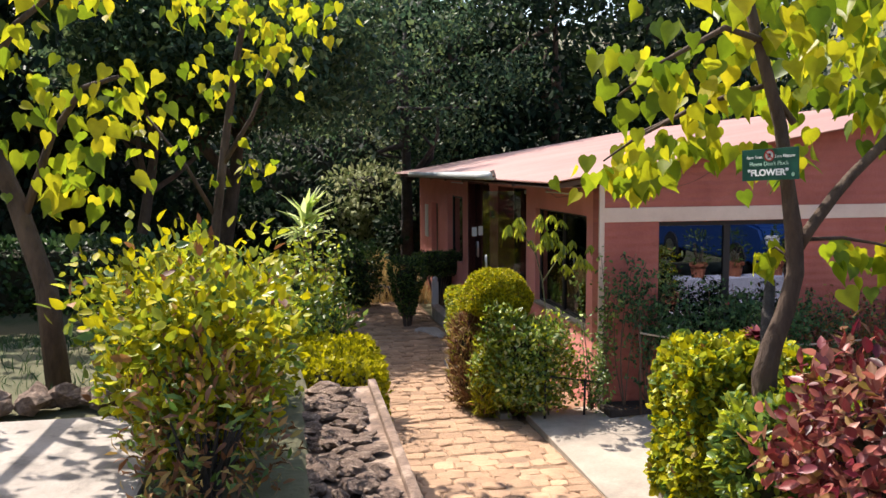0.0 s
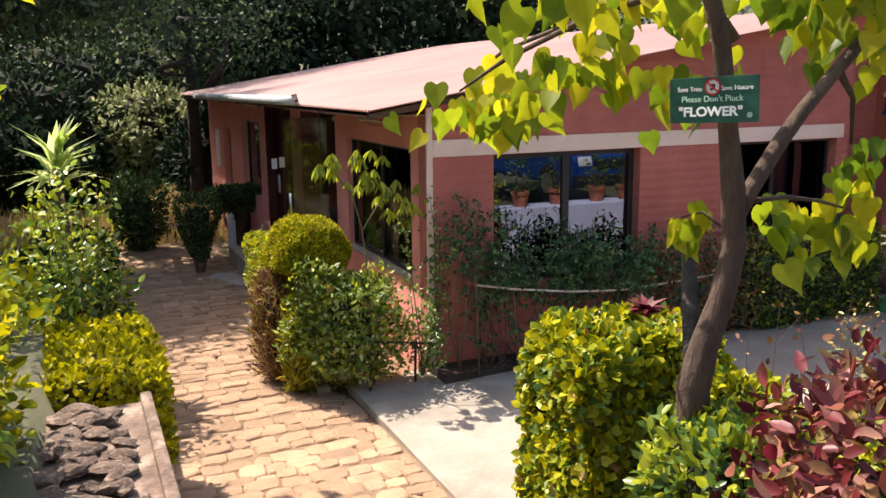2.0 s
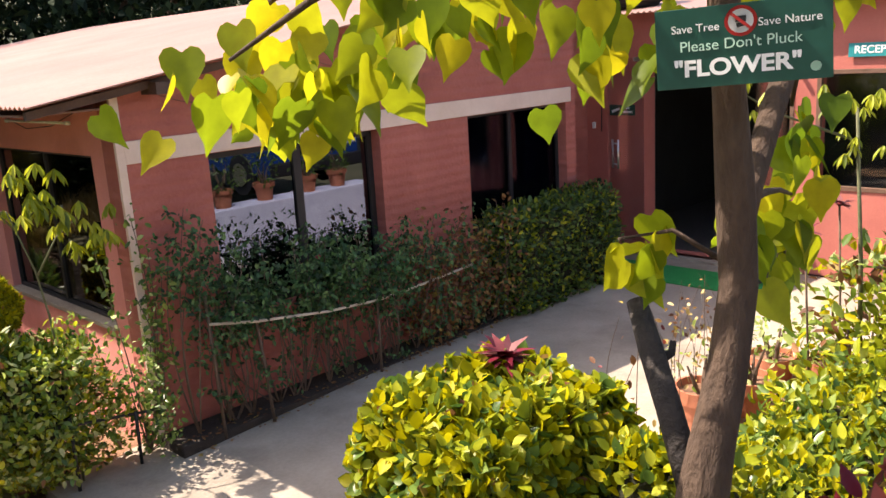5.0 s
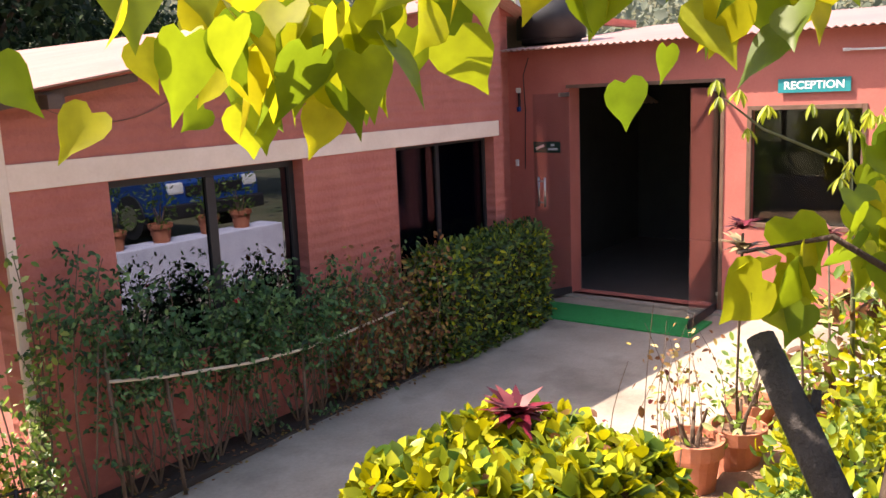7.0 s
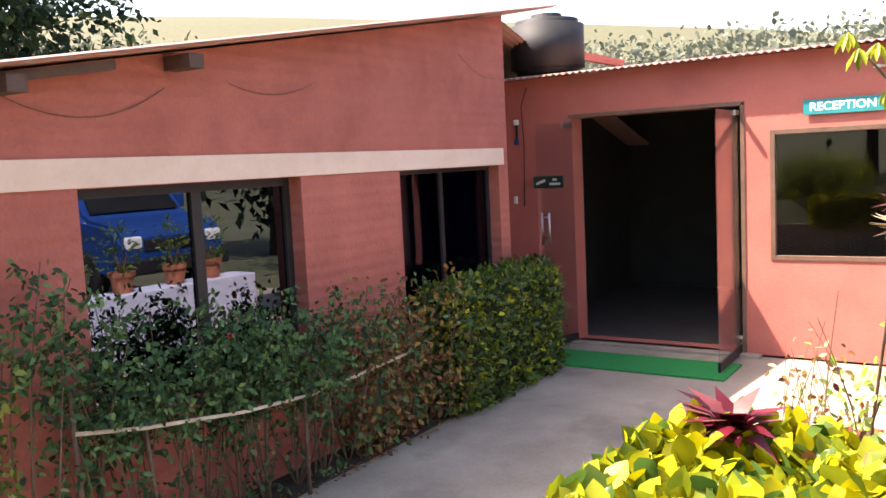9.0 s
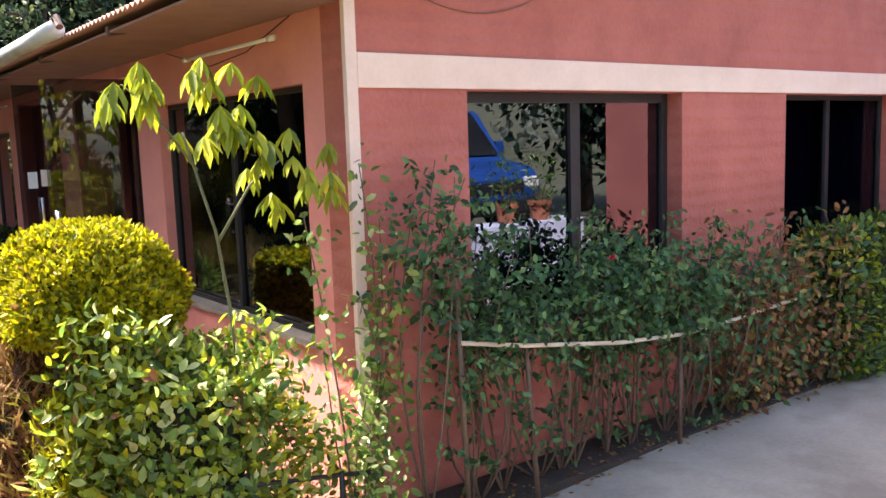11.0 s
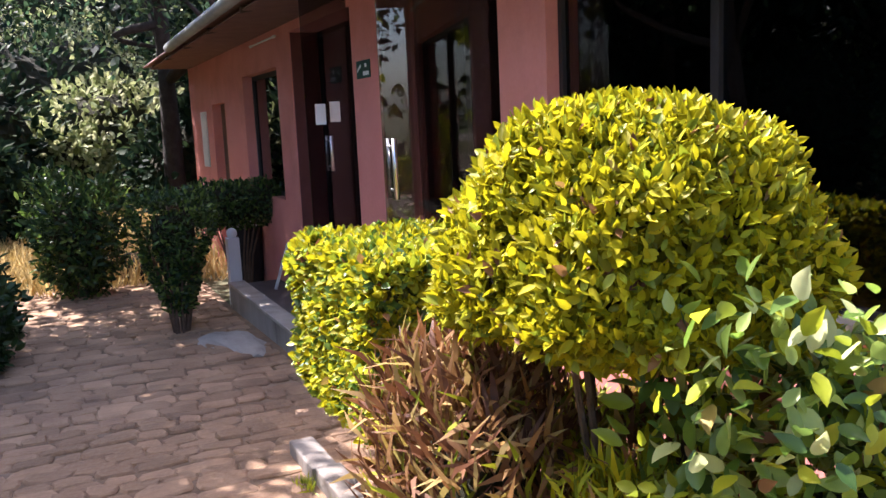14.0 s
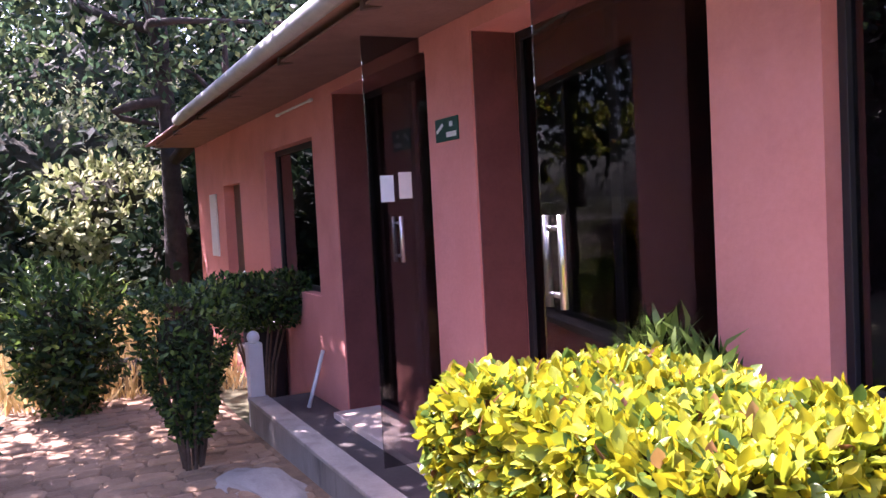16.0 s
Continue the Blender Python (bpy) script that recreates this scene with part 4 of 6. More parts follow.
limb_part([(3.54, 4.45, 0.85), (3.50, 4.47, 1.35), (3.485, 4.47, 1.60), (3.52, 4.46, 1.76), (3.585, 4.455, 1.93), (3.635, 4.455, 2.13), (3.62, 4.46, 2.35), (3.58, 4.46, 2.58), (3.53, 4.46, 2.88), (3.42, 4.5, 3.3), (3.30, 4.56, 3.8)],
          [0.070, 0.064, 0.066, 0.056, 0.049, 0.046, 0.046, 0.037, 0.034, 0.030, 0.024], M["bark"], root, T0, "trunk")
limb_part([(3.62, 4.46, 2.22), (3.72, 4.47, 2.36), (3.86, 4.48, 2.53), (3.97, 4.49, 2.64), (4.12, 4.5, 2.77), (4.28, 4.5, 2.92), (4.55, 4.5, 3.2)], [0.034, 0.032, 0.031, 0.029, 0.027, 0.025, 0.02], M["bark"], root, T0)
limb_part([(3.51, 4.50, 1.62), (3.57, 4.60, 1.80), (3.63, 4.69, 1.93), (3.68, 4.76, 2.03)], [0.036, 0.034, 0.033, 0.028], M["deadwood"], root, T0, "dead_branch", "short charred broken branch")
limb_part([(3.61, 4.67, 1.89), (3.67, 4.65, 1.91), (3.68, 4.65, 1.94)], [0.014, 0.012, 0.008], M["deadwood"], root, T0, "dead_branch", "charred broken twig")
hang = [(3.63, 4.5, 2.9), (3.5, 4.55, 3.1), (3.3, 4.9, 3.02), (3.1, 5.3, 2.85), (2.98, 5.5, 2.72)]
limb_part(hang, [0.02, 0.017, 0.013, 0.01, 0.005], M["bark"], root, T0)
limb_part([(3.3, 4.9, 3.02), (3.35, 5.3, 2.98), (3.3, 5.7, 2.9), (3.25, 5.95, 2.78)], [0.012, 0.011, 0.009, 0.005], M["bark"], root, T0)
limb_part([(3.52, 4.52, 3.3), (3.15, 4.35, 3.35), (2.9, 4.5, 3.2), (2.75, 4.7, 3.05)], [0.02, 0.015, 0.011, 0.006], M["bark"], root, T0)
limb_part([(4.16, 4.5, 2.78), (4.38, 4.62, 2.68), (4.46, 4.68, 2.48)], [0.016, 0.012, 0.006], M["bark"], root, T0)
limb_part([(3.70, 4.5, 2.3), (3.95, 4.53, 2.3), (4.2, 4.6, 2.26), (4.45, 4.66, 2.2)], [0.012, 0.01, 0.008, 0.005], M["bark"], root, T0)
limb_part([(3.69, 4.48, 2.15), (3.62, 4.62, 2.25), (3.66, 4.8, 2.2)], [0.008, 0.006, 0.004], M["bark"], root, T0)
# heart-shaped leaves, hanging in clumps: middle, spread, number
clump = [((3.0, 5.5, 2.62), (0.14, 0.14, 0.13), 22), ((3.2, 5.4, 2.68), (0.15, 0.15, 0.14), 32), ((3.28, 5.75, 2.70), (0.13, 0.18, 0.14), 30), ((3.32, 5.1, 2.80), (0.15, 0.16, 0.12), 32),
         ((3.3, 4.8, 3.08), (0.24, 0.24, 0.14), 44), ((2.85, 4.55, 3.15), (0.22, 0.22, 0.12), 34), ((3.55, 4.65, 3.45), (0.35, 0.35, 0.2), 60), ((4.2, 4.6, 3.1), (0.26, 0.28, 0.16), 46),
         ((4.45, 4.66, 2.36), (0.12, 0.07, 0.12), 18), ((4.40, 4.66, 2.12), (0.17, 0.06, 0.10), 26), ((4.0, 4.6, 2.22), (0.12, 0.06, 0.12), 14), ((3.61, 4.70, 2.2), (0.04, 0.04, 0.06), 8), ((3.75, 4.75, 2.72), (0.2, 0.16, 0.1), 20),
         ((4.6, 4.5, 3.3), (0.3, 0.3, 0.2), 40), ((3.9, 5.2, 3.1), (0.3, 0.25, 0.12), 40), ((4.0, 4.6, 3.35), (0.3, 0.3, 0.22), 70), ((4.3, 4.55, 2.95), (0.18, 0.12, 0.14), 30), ((4.3, 4.8, 3.5), (0.35, 0.3, 0.2), 60), ((3.3, 4.5, 3.55), (0.35, 0.3, 0.16), 50)]
P = np.concatenate([np.array(c) + RNG.normal(size=(k, 3)) * np.array(s) * 0.75 for c, s, k in clump])
P = P[~((P[:, 1] > 4.85) & (P[:, 2] < 2.5))]      # nothing hangs into the walker's way
A = RNG.normal(size=P.shape) * np.array((0.45, 0.45, 0.25)) + np.array((0, 0, -1.0))
N = RNG.normal(size=P.shape) * 0.6 + np.array((-0.55, -0.75, 0.3))
leaves("foliage", P - np.array(T0), A, N, 0.128 * RNG.uniform(0.65, 1.15, len(P)), 0.88, M["heart"], root, "heart", "yellow-green heart-shaped leaves")

sg = sign("warning_sign", (3.41, 4.355, 2.692), 0.40, 0.198, -68, 2.5, M["signgreen"], "dark green sign nailed to the tree asking not to pluck flowers")
sg.parent.scale = (0.82, 0.79, 1.0)
words("lettering", "Save Tree", 0.028, M["lettering"], sg, pose(-0.105, 0.048, 0.0012))
words("lettering", "Save Nature", 0.028, M["lettering"], sg, pose(0.108, 0.048, 0.0012))
words("lettering", "Please Don't Pluck", 0.037, M["mint"], sg, pose(-0.004, 0.004, 0.0012))
t_ = words("lettering", '"FLOWER"', 0.056, M["lettering"], sg, pose(-0.012, -0.052, 0.0012), bold=0.0018)
t_.data.transform(Matrix.Diagonal((1.12, 1.0, 1.0, 1.0)))
disc("emblem", 0.037, M["red"], sg, pose(0, 0.056, 0.0016), 0.029)
disc("emblem_disc", 0.029, M["lettering"], sg, pose(0, 0.056, 0.0008))
bar_part("emblem_flower", 0.024, 0.014, M["frame"], sg, pose(0, 0.061, 0.0018))
bar_part("emblem_stalk", 0.022, 0.010, M["frame"], sg, pose(0.001, 0.047, 0.0018, 0, 0, 10))
bar_part("emblem_bar", 0.062, 0.007, M["red"], sg, pose(0, 0.056, 0.003, 0, 0, -42))
disc("seal", 0.012, M["mint"], sg, pose(0.163, -0.068, 0.0012))

# red rosettes
def rosette(at, r, n, label, mat=None, stalk=None):
    root = empty("rosette_plant", at, label, "plant")
    ang = RNG.uniform(0, 2 * math.pi, n)
    lift = RNG.uniform(0.1, 1.1, n)
    A = np.stack([np.cos(ang), np.sin(ang), lift], 1)
    N = np.stack([-np.cos(ang) * lift, -np.sin(ang) * lift, np.ones(n)], 1)
    leaves("leaf_rosette", np.zeros((n, 3)), A, N, r * RNG.uniform(0.7, 1.2, n), 0.30, mat or M["rosette"], root, "blade")
    if stalk:
        bm = bmesh.new()
        tube(bm, [Vector(p) - Vector(at) for p in stalk], 0.0065, 7)
        part("stalk", bm, M["twig"], root, smooth=True)
    return root


rosette((4.13, 5.62, 1.53), 0.125, 60, "crimson rosette plant showing above the hedge")
rosette((5.80, 5.46, 1.88), 0.085, 40, "crimson and cream rosette on a tall bare stalk", stalk=[(6.30, 5.62, 0.66), (6.2, 5.6, 0.95), (6.0, 5.53, 1.4), (5.80, 5.46, 1.86)])
rosette((5.81, 5.46, 1.78), 0.12, 34, "crimson and cream rosette on a tall bare stalk", M["cream"])
rosette((6.35, 5.35, 1.62), 0.09, 26, "small dark red rosette on a bare stalk", stalk=[(6.4, 5.3, 0.5), (6.36, 5.33, 1.2), (6.35, 5.35, 1.62)])
rosette((6.7, 5.3, 1.72), 0.09, 26, "small dark red rosette on a bare stalk", stalk=[(6.7, 5.25, 0.5), (6.72, 5.28, 1.2), (6.7, 5.3, 1.72)])

# potted plants on the ledge
for i, (x, y, r, h) in enumerate(((5.96, 5.74, 0.16, 0.36), (6.30, 5.62, 0.15, 0.33), (6.85, 5.72, 0.15, 0.28), (6.95, 5.4, 0.15, 0.28))):
    terracotta_pot((x, y, 0.42), r, h, "terracotta pot with a sparse seedling on the white ledge")
    shrub("seedling", (x, y, 0.42 + h * 0.86), (0.14, 0.14, 0.17), M["variegated"], 40 + 30 * i, 0.055, 0.5, "sparse pale green seedling in a terracotta pot", "plant", rough=0.3, stems=4, core=False, group="potted seedlings")
shrub("potted_shrub", (6.85, 5.18, 0.3), (0.24, 0.24, 0.52), M["variegated"], 700, 0.10, 0.45, "tall yellow-green shrub with rusty leaves on the ledge", rough=0.25, extra=((M["brown"], 0.2, 0), (M["golden"], 0.3, 0)), core=False, stems=9)
shrub("potted_shrub", (6.72, 4.80, 0.3), (0.3, 0.26, 0.5), M["hedge"], 1300, 0.09, 0.45, "tall lime shrub on the ledge", rough=0.25, core=False, stems=9)
shrub("potted_shrub", (6.2, 4.55, 0.3), (0.35, 0.35, 0.42), M["hedge"], 1700, 0.085, 0.5, "loose lime shrub behind the ledge", rough=0.25, core=True, stems=9)


def umbrella_plant(at, stems_, heads, n, size, label, mat, name="umbrella_plant"):
    """Thin stems with drooping fans of long leaflets."""
    root = empty(name, at, label, "plant")
    b = Vector(at)
    for pts, r0 in stems_:
        bm = bmesh.new()
        tube(bm, [Vector(p) - b for p in pts], [r0 * (1 - 0.5 * i / (len(pts) - 1)) for i in range(len(pts))], 8)
        part("stem", bm, M["stem"], root, smooth=True)
    P, A, N = [], [], []
    for h in heads:
        for _ in range(n):
            c = np.array(h) + RNG.normal(size=3) * np.array((0.09, 0.09, 0.06))
            k = 7
            a0 = RNG.uniform(0, 6.28)
            for j in range(k):
                a = a0 + 2 * math.pi * j / k
                P.append(c), A.append((math.cos(a), math.sin(a), -1.7 + RNG.normal() * 0.4)), N.append((math.cos(a) * 0.6, math.sin(a) * 0.6, 1.0))
    P, A, N = np.array(P) - np.array(at), np.array(A), np.array(N)
    leaves("foliage", P, A, N, size * RNG.uniform(0.7, 1.2, len(P)), 0.28, mat, root, "oval")
    return root


umbrella_plant((6.75, 5.15, 0.42), [([(6.75, 5.15, 0.42), (6.7, 5.17, 1.4), (6.6, 5.2, 2.3)], 0.016), ([(6.62, 5.2, 2.1), (6.2, 5.5, 2.3), (5.95, 5.6, 2.45)], 0.008)],
               [(5.95, 5.6, 2.44), (6.6, 5.2, 2.36), (6.75, 5.1, 2.28), (6.5, 5.2, 2.1)], 5, 0.085, "umbrella plant with drooping pale green leaf fans", M["hedge"])
umbrella_plant((3.76, 9.12, 0.02), [([(3.76, 9.12, 0.0), (3.75, 9.13, 0.7), (3.73, 9.15, 1.18), (3.69, 9.15, 1.5), (3.58, 9.15, 1.9)], 0.0095), ([(3.70, 9.15, 1.46), (3.85, 9.15, 1.68), (4.0, 9.15, 1.78)], 0.007), ([(3.63, 9.15, 1.75), (3.45, 9.13, 2.0), (3.35, 9.12, 2.08)], 0.006)],
               [(3.36, 9.1, 2.04), (3.52, 9.12, 2.1), (3.70, 9.1, 2.12), (3.80, 9.14, 1.95), (3.92, 9.14, 1.86), (4.05, 9.1, 1.76), (3.64, 9.08, 1.95), (4.1, 9.08, 1.7)], 5, 0.122, "young umbrella tree with drooping yellow-green leaf fans", M["hedge"])

# ---- bed at the front wall ----
bm = bmesh.new()
g = [[bm.verts.new((3.38 + 0.118 * i, 9.24 + 0.19 * j, 0.02 - 0.012 * j + 0.03 * noise.noise(Vector((i * 0.6, j * 0.6, 9))))) for i in range(9)] for j in range(16)]
for j in range(15):
    for i in range(8):
        bm.faces.new((g[j][i], g[j][i + 1], g[j + 1][i + 1], g[j + 1][i]))
structure(part("bed_soil", bm, M["soil"], smooth=True), "bare red soil of the planting bed")
kerb = empty("kerb", (0, 0, 0), "low worn concrete kerb along the planting bed", kind="structure")
for k in range(7):
    y = 9.30 + 0.44 * k
    boxed("kerb_stone", M["plinth"], kerb, (3.27 - 0.012 * k, 3.40 - 0.012 * k, y, y + 0.425, path_z(y) - 0.1, path_z(y) + 0.065), 0.012)

shrub("ball_shrub", (3.29, 9.60, 0.0), (0.36, 0.375, 0.37), M["golden"], 42000, 0.031, 0.52, "round golden-yellow clipped shrub on a dark stem beside the path", power=2.15, shape="round", rough=0.075, stems=8, stem_height=0.79, stem_mat=M["bark"], out=0.35, up=0.45, flat=0.28, extra=((M["hedge"], 0.16, 0), (M["brown"], 0.02, 0)))
shrub("low_growth", (3.42, 9.72, 0.0), (0.27, 0.26, 0.41), M["hedge"], 3600, 0.075, 0.25, "yellow-green spiky growth under the round shrub", power=3, shape="blade", rough=0.12, extra=((M["brown"], 0.35, 0),), up=0.8, fill=0.6)
shrub("brown_shrub", (3.08, 9.92, -0.05), (0.19, 0.26, 0.50), M["russet"], 5200, 0.115, 0.12, "dry reddish-brown spiky shrub at the kerb", power=3, shape="blade", rough=0.12, out=0.5, up=1.0, fill=0.7, extra=((M["brown"], 0.3, 0), (M["hedge"], 0.08, 0)))
shrub("spiky_shrub", (3.12, 9.42, -0.03), (0.10, 0.12, 0.43), M["golden"], 1900, 0.085, 0.14, "narrow yellow-green spiky shrub", power=3, shape="blade", rough=0.12, out=0.4, up=1.0, fill=0.6, extra=((M["hedge"], 0.4, 0), (M["brown"], 0.12, 0)))
shrub("clipped_hedge", (3.46, 11.29, 0.08), (0.31, 0.49, 0.31), M["golden"], 17000, 0.042, 0.70, "flat-topped golden clipped hedge before the porch", "hedge", block=True, shape="round", rough=0.05, stem_height=0.33, extra=((M["hedge"], 0.4, 0), (M["green"], 0.15, 0), (M["brown"], 0.03, 0)))
shrub("spiky_shrub", (4.15, 12.05, 0.1), (0.13, 0.24, 0.42), M["green"], 900, 0.12, 0.2, "dark green spiky shrub against the rose wall", shape="blade", rough=0.12, up=0.9)
shrub("leafy_bush", (3.55, 9.22, 0.06), (0.38, 0.21, 0.48), M["green"], 7600, 0.054, 0.56, "loose green bush with pale leaves at the bed corner", shape="round", rough=0.30, fill=0.52, flat=0.85, extra=((M["variegated"], 0.42, 0), (M["hedge"], 0.30, 0), (M["brown"], 0.02, 0)), out=0.4, stems=14)



climber((4.22, 9.06, 0.05), [(4.05, 9.08, 1.55), (4.3, 9.02, 1.75), (4.45, 8.98, 1.35), (4.1, 9.05, 0.95), (4.25, 9.0, 1.2), (4.38, 9.0, 1.5), (4.2, 9.0, 0.7), (4.3, 8.98, 0.85)], 120, 0.05, "climbing plant with pale leaves at the wall corner", M["green"], extra=M["variegated"])
for i, (x, h, k) in enumerate(((4.55, 1.62, 4), (4.80, 1.42, 4), (5.0, 1.22, 5), (5.25, 1.15, 6), (5.5, 1.22, 6), (5.75, 1.15, 6), (6.0, 1.2, 6), (6.25, 1.15, 6), (6.5, 1.12, 6), (4.85, 1.0, 5), (5.4, 1.0, 5), (5.95, 1.0, 5), (6.4, 0.98, 5), (6.75, 1.0, 4))):
    bush = climber((x, 8.93, 0.08), [(x + RNG.uniform(-0.25, 0.25), 8.9 + RNG.uniform(-0.12, 0.1), h * RNG.uniform(0.8, 1.15)) for _ in range(k)], 18, 0.047, "straggling dark green rose bush against the pink wall", M["roseleaf"], "rose_bush", 0.075, M["dark"], 0.72, 6)
    if i in (3, 6, 10):
        fx, fz = {3: (5.31, 0.88), 6: (6.10, 1.0), 10: (5.62, 1.2)}[i]
        ang, lift = RNG.uniform(0, 2 * math.pi, 16), RNG.uniform(0.3, 2.5, 16)
        A = np.stack([np.cos(ang), np.sin(ang), lift], 1)
        N = np.stack([-np.cos(ang) * lift, -np.sin(ang) * lift, np.ones(16)], 1)
        leaves("flower", np.tile((fx - x, -0.17, fz - 0.08), (16, 1)), A, N, RNG.uniform(0.025, 0.04, 16), 0.8, M["petal"], bush, "round", "crimson rose flower")
for x in (6.85, 7.15, 7.45, 7.7):
    climber((x, 8.9, 0.08), [(x + RNG.uniform(-0.25, 0.25), 8.86 + RNG.uniform(-0.1, 0.1), RNG.uniform(0.85, 1.3)) for _ in range(8)], 90, 0.055, "straggling reddish-brown bush against the pink wall", M["brown"], "russet_bush", 0.08, M["roseleaf"])
shrub("clipped_hedge", (8.82, 8.90, 0.10), (0.96, 0.18, 0.50), M["green"], 9000, 0.06, 0.55, "mid-green clipped hedge along the pink wall", "hedge", block=True, rough=0.07, extra=((M["dark"], 0.35, 0), (M["hedge"], 0.2, 0)))
structure(boxed("bed_soil_2", M["darksoil"], None, (4.34, 9.9, 8.80, 9.125, 0.0, 0.112), 0.01), "dark soil strip along the wall")

# bamboo rail on stakes
rail = empty("bamboo_rail", (4.73, 8.78, 0.0), "split bamboo rail tied to leaning stakes", "rail")
rb = Vector((4.73, 8.78, 0.0))
rp = [(4.66, 8.80, 0.93), (5.0, 8.74, 0.87), (5.63, 8.72, 0.78), (6.19, 8.74, 0.73), (6.73, 8.77, 0.73), (7.4, 8.80, 0.75)]
limb_part(rp, 0.011, M["bamboo"], rail, rb, "rail")
for (x, y, z, lean_) in ((4.66, 8.80, 1.15, 0.02), (5.02, 8.75, 0.9, 0.05), (6.2, 8.76, 0.76, -0.03)):
    limb_part([(x + lean_, y, 0.05), (x, y + 0.02, z)], [0.013, 0.011], M["twig"], rail, rb, "stake")

low_rail = empty("low_rail", (3.68, 9.0, 0.0), "low thin black iron rail at the bed corner", "rail")
lb = Vector((3.68, 9.0, 0.0))
limb_part([(3.4, 9.02, 0.52), (3.68, 9.0, 0.47), (4.05, 9.0, 0.41), (4.34, 9.0, 0.36)], 0.010, M["frame"], low_rail, lb, "bar")
for x, y, z in ((3.68, 9.0, 0.52), (4.12, 9.0, 0.42)):
    limb_part([(x, y, -0.05), (x + 0.01, y, z)], 0.012, M["frame"], low_rail, lb, "post")
lamp_ = empty("door_camera", (10.82, 9.69, 2.32), "small white wall camera with a blue glow", "camera")
inside(boxed("housing", M["white"], lamp_, (10.77, 10.818, 9.665, 9.715, 2.50, 2.56), 0.01), (10.82, 9.69, 2.32))
inside(boxed("bracket", M["frame"], lamp_, (10.79, 10.818, 9.68, 9.70, 2.34, 2.50), 0.003), (10.82, 9.69, 2.32))
inside(boxed("lens", M["bluedrum"], lamp_, (10.765, 10.818, 9.67, 9.71, 2.28, 2.34), 0.012, "blue lens"), (10.82, 9.69, 2.32))
sw_ = boxed("wall_switch", M["white"], None, (10.795, 10.819, 9.72, 9.76, 1.63, 1.71), 0.004)
tagged(sw_, "small white switch on the pink wall", "switch")

# ---- porch things ----
post = empty("porch_post", (3.85, 16.98, -0.1), "short white painted post at the porch corner", "post")
inside(boxed("shaft", M["white"], post, (3.79, 3.91, 16.9, 17.04, -0.3, 0.42), 0.008), (3.85, 16.98, -0.1))
bm = bmesh.new()
bmesh.ops.create_uvsphere(bm, u_segments=16, v_segments=10, radius=0.055, matrix=pose(3.85, 16.97, 0.465))
inside(part("finial", bm, M["white"], post, smooth=True), (3.85, 16.98, -0.1))
shrub("topiary_shrub", (3.15, 15.95, -0.27), (0.38, 0.36, 0.50), M["green"], 4200, 0.055, 0.5, "dark flat-topped clipped shrub on bare stems beside the path", power=4, stem_height=0.25, stems=12, rough=0.13, vase=0.72, fill=0.62, extra=((M["dark"], 0.6, 0),))
shrub("topiary_shrub", (4.0, 17.35, -0.25), (0.55, 0.32, 0.2), M["green"], 3600, 0.055, 0.5, "dark flat-topped clipped shrub on bare stems at the porch", power=4, stem_height=0.78, stems=7, rough=0.07, vase=0.3, extra=((M["dark"], 0.6, 0),))
shrub("round_bush", (2.42, 18.6, -0.3), (0.50, 0.50, 0.60), M["dark"], 3800, 0.095, 0.45, "round dark green bush at the path end", power=2.4, stem_height=0.1, stems=7, rough=0.26, fill=0.62, vase=0.4, extra=((M["green"], 0.3, 0),))
shrub("round_bush", (1.25, 15.6, -0.25), (0.55, 0.7, 0.42), M["dark"], 3600, 0.09, 0.5, "dark leafy bush on the path edge", power=2.6, rough=0.14)
bin_ = empty("waste_bin", (4.14, 17.75, -0.3), "black waste bin with a pale rim behind the post", "bin")
bm = bmesh.new()
bmesh.ops.create_cone(bm, cap_ends=True, segments=20, radius1=0.17, radius2=0.2, depth=0.75, matrix=pose(0, 0, 0.375))
bin_body = part("barrel", bm, M["tank"], bin_, smooth=False)
bm = bmesh.new()
bmesh.ops.create_cone(bm, cap_ends=True, segments=20, radius1=0.215, radius2=0.205, depth=0.04, matrix=pose(0, 0, 0.77))
part("rim", bm, M["white"], bin_body, "pale rim")
mound = new("dark_boulder", rock_mesh("dark_boulder", 9, M["deadwood"], 3))
mound.matrix_basis = Matrix.LocRotScale((3.0, 19.6, -0.22), Euler((0, 0, 0.2)), (1.3, 0.6, 0.5))
tagged(mound, "low dark boulder at the end of the path", "boulder")
pl = sign("door_plate", (4.312, 14.0, 1.90), 0.28, 0.125, -90, 0, M["signgreen"], "small green plate with white marks on the rose column")
bar_part("plate_mark", 0.09, 0.02, M["lettering"], pl, pose(-0.08, 0.01, 0.0012, 0, 0, 25))
bar_part("plate_line", 0.12, 0.028, M["lettering"], pl, pose(0.06, -0.03, 0.0012))
bar_part("plate_dot", 0.04, 0.026, M["lettering"], pl, pose(0.06, 0.025, 0.0012))
pl = sign("door_plate", (10.808, 9.33, 1.86), 0.36, 0.13, -90, 0, M["signgreen"], "small green plate with white marks beside the reception door")
bar_part("plate_mark", 0.12, 0.03, M["lettering"], pl, pose(-0.09, 0.0, 0.0012, 0, 0, 20))
bar_part("plate_line", 0.13, 0.028, M["lettering"], pl, pose(0.08, -0.022, 0.0012))
bar_part("plate_line", 0.05, 0.025, M["lettering"], pl, pose(0.08, 0.025, 0.0012))
rs = sign("reception_sign", (10.79, 6.38, 2.465), 0.66, 0.135, -90, 0, M["teal"], "teal board with white capital letters above the window")
words("lettering", "RECEPTION", 0.105, M["lettering"], rs, pose(0, 0, 0.0012), bold=0.002)
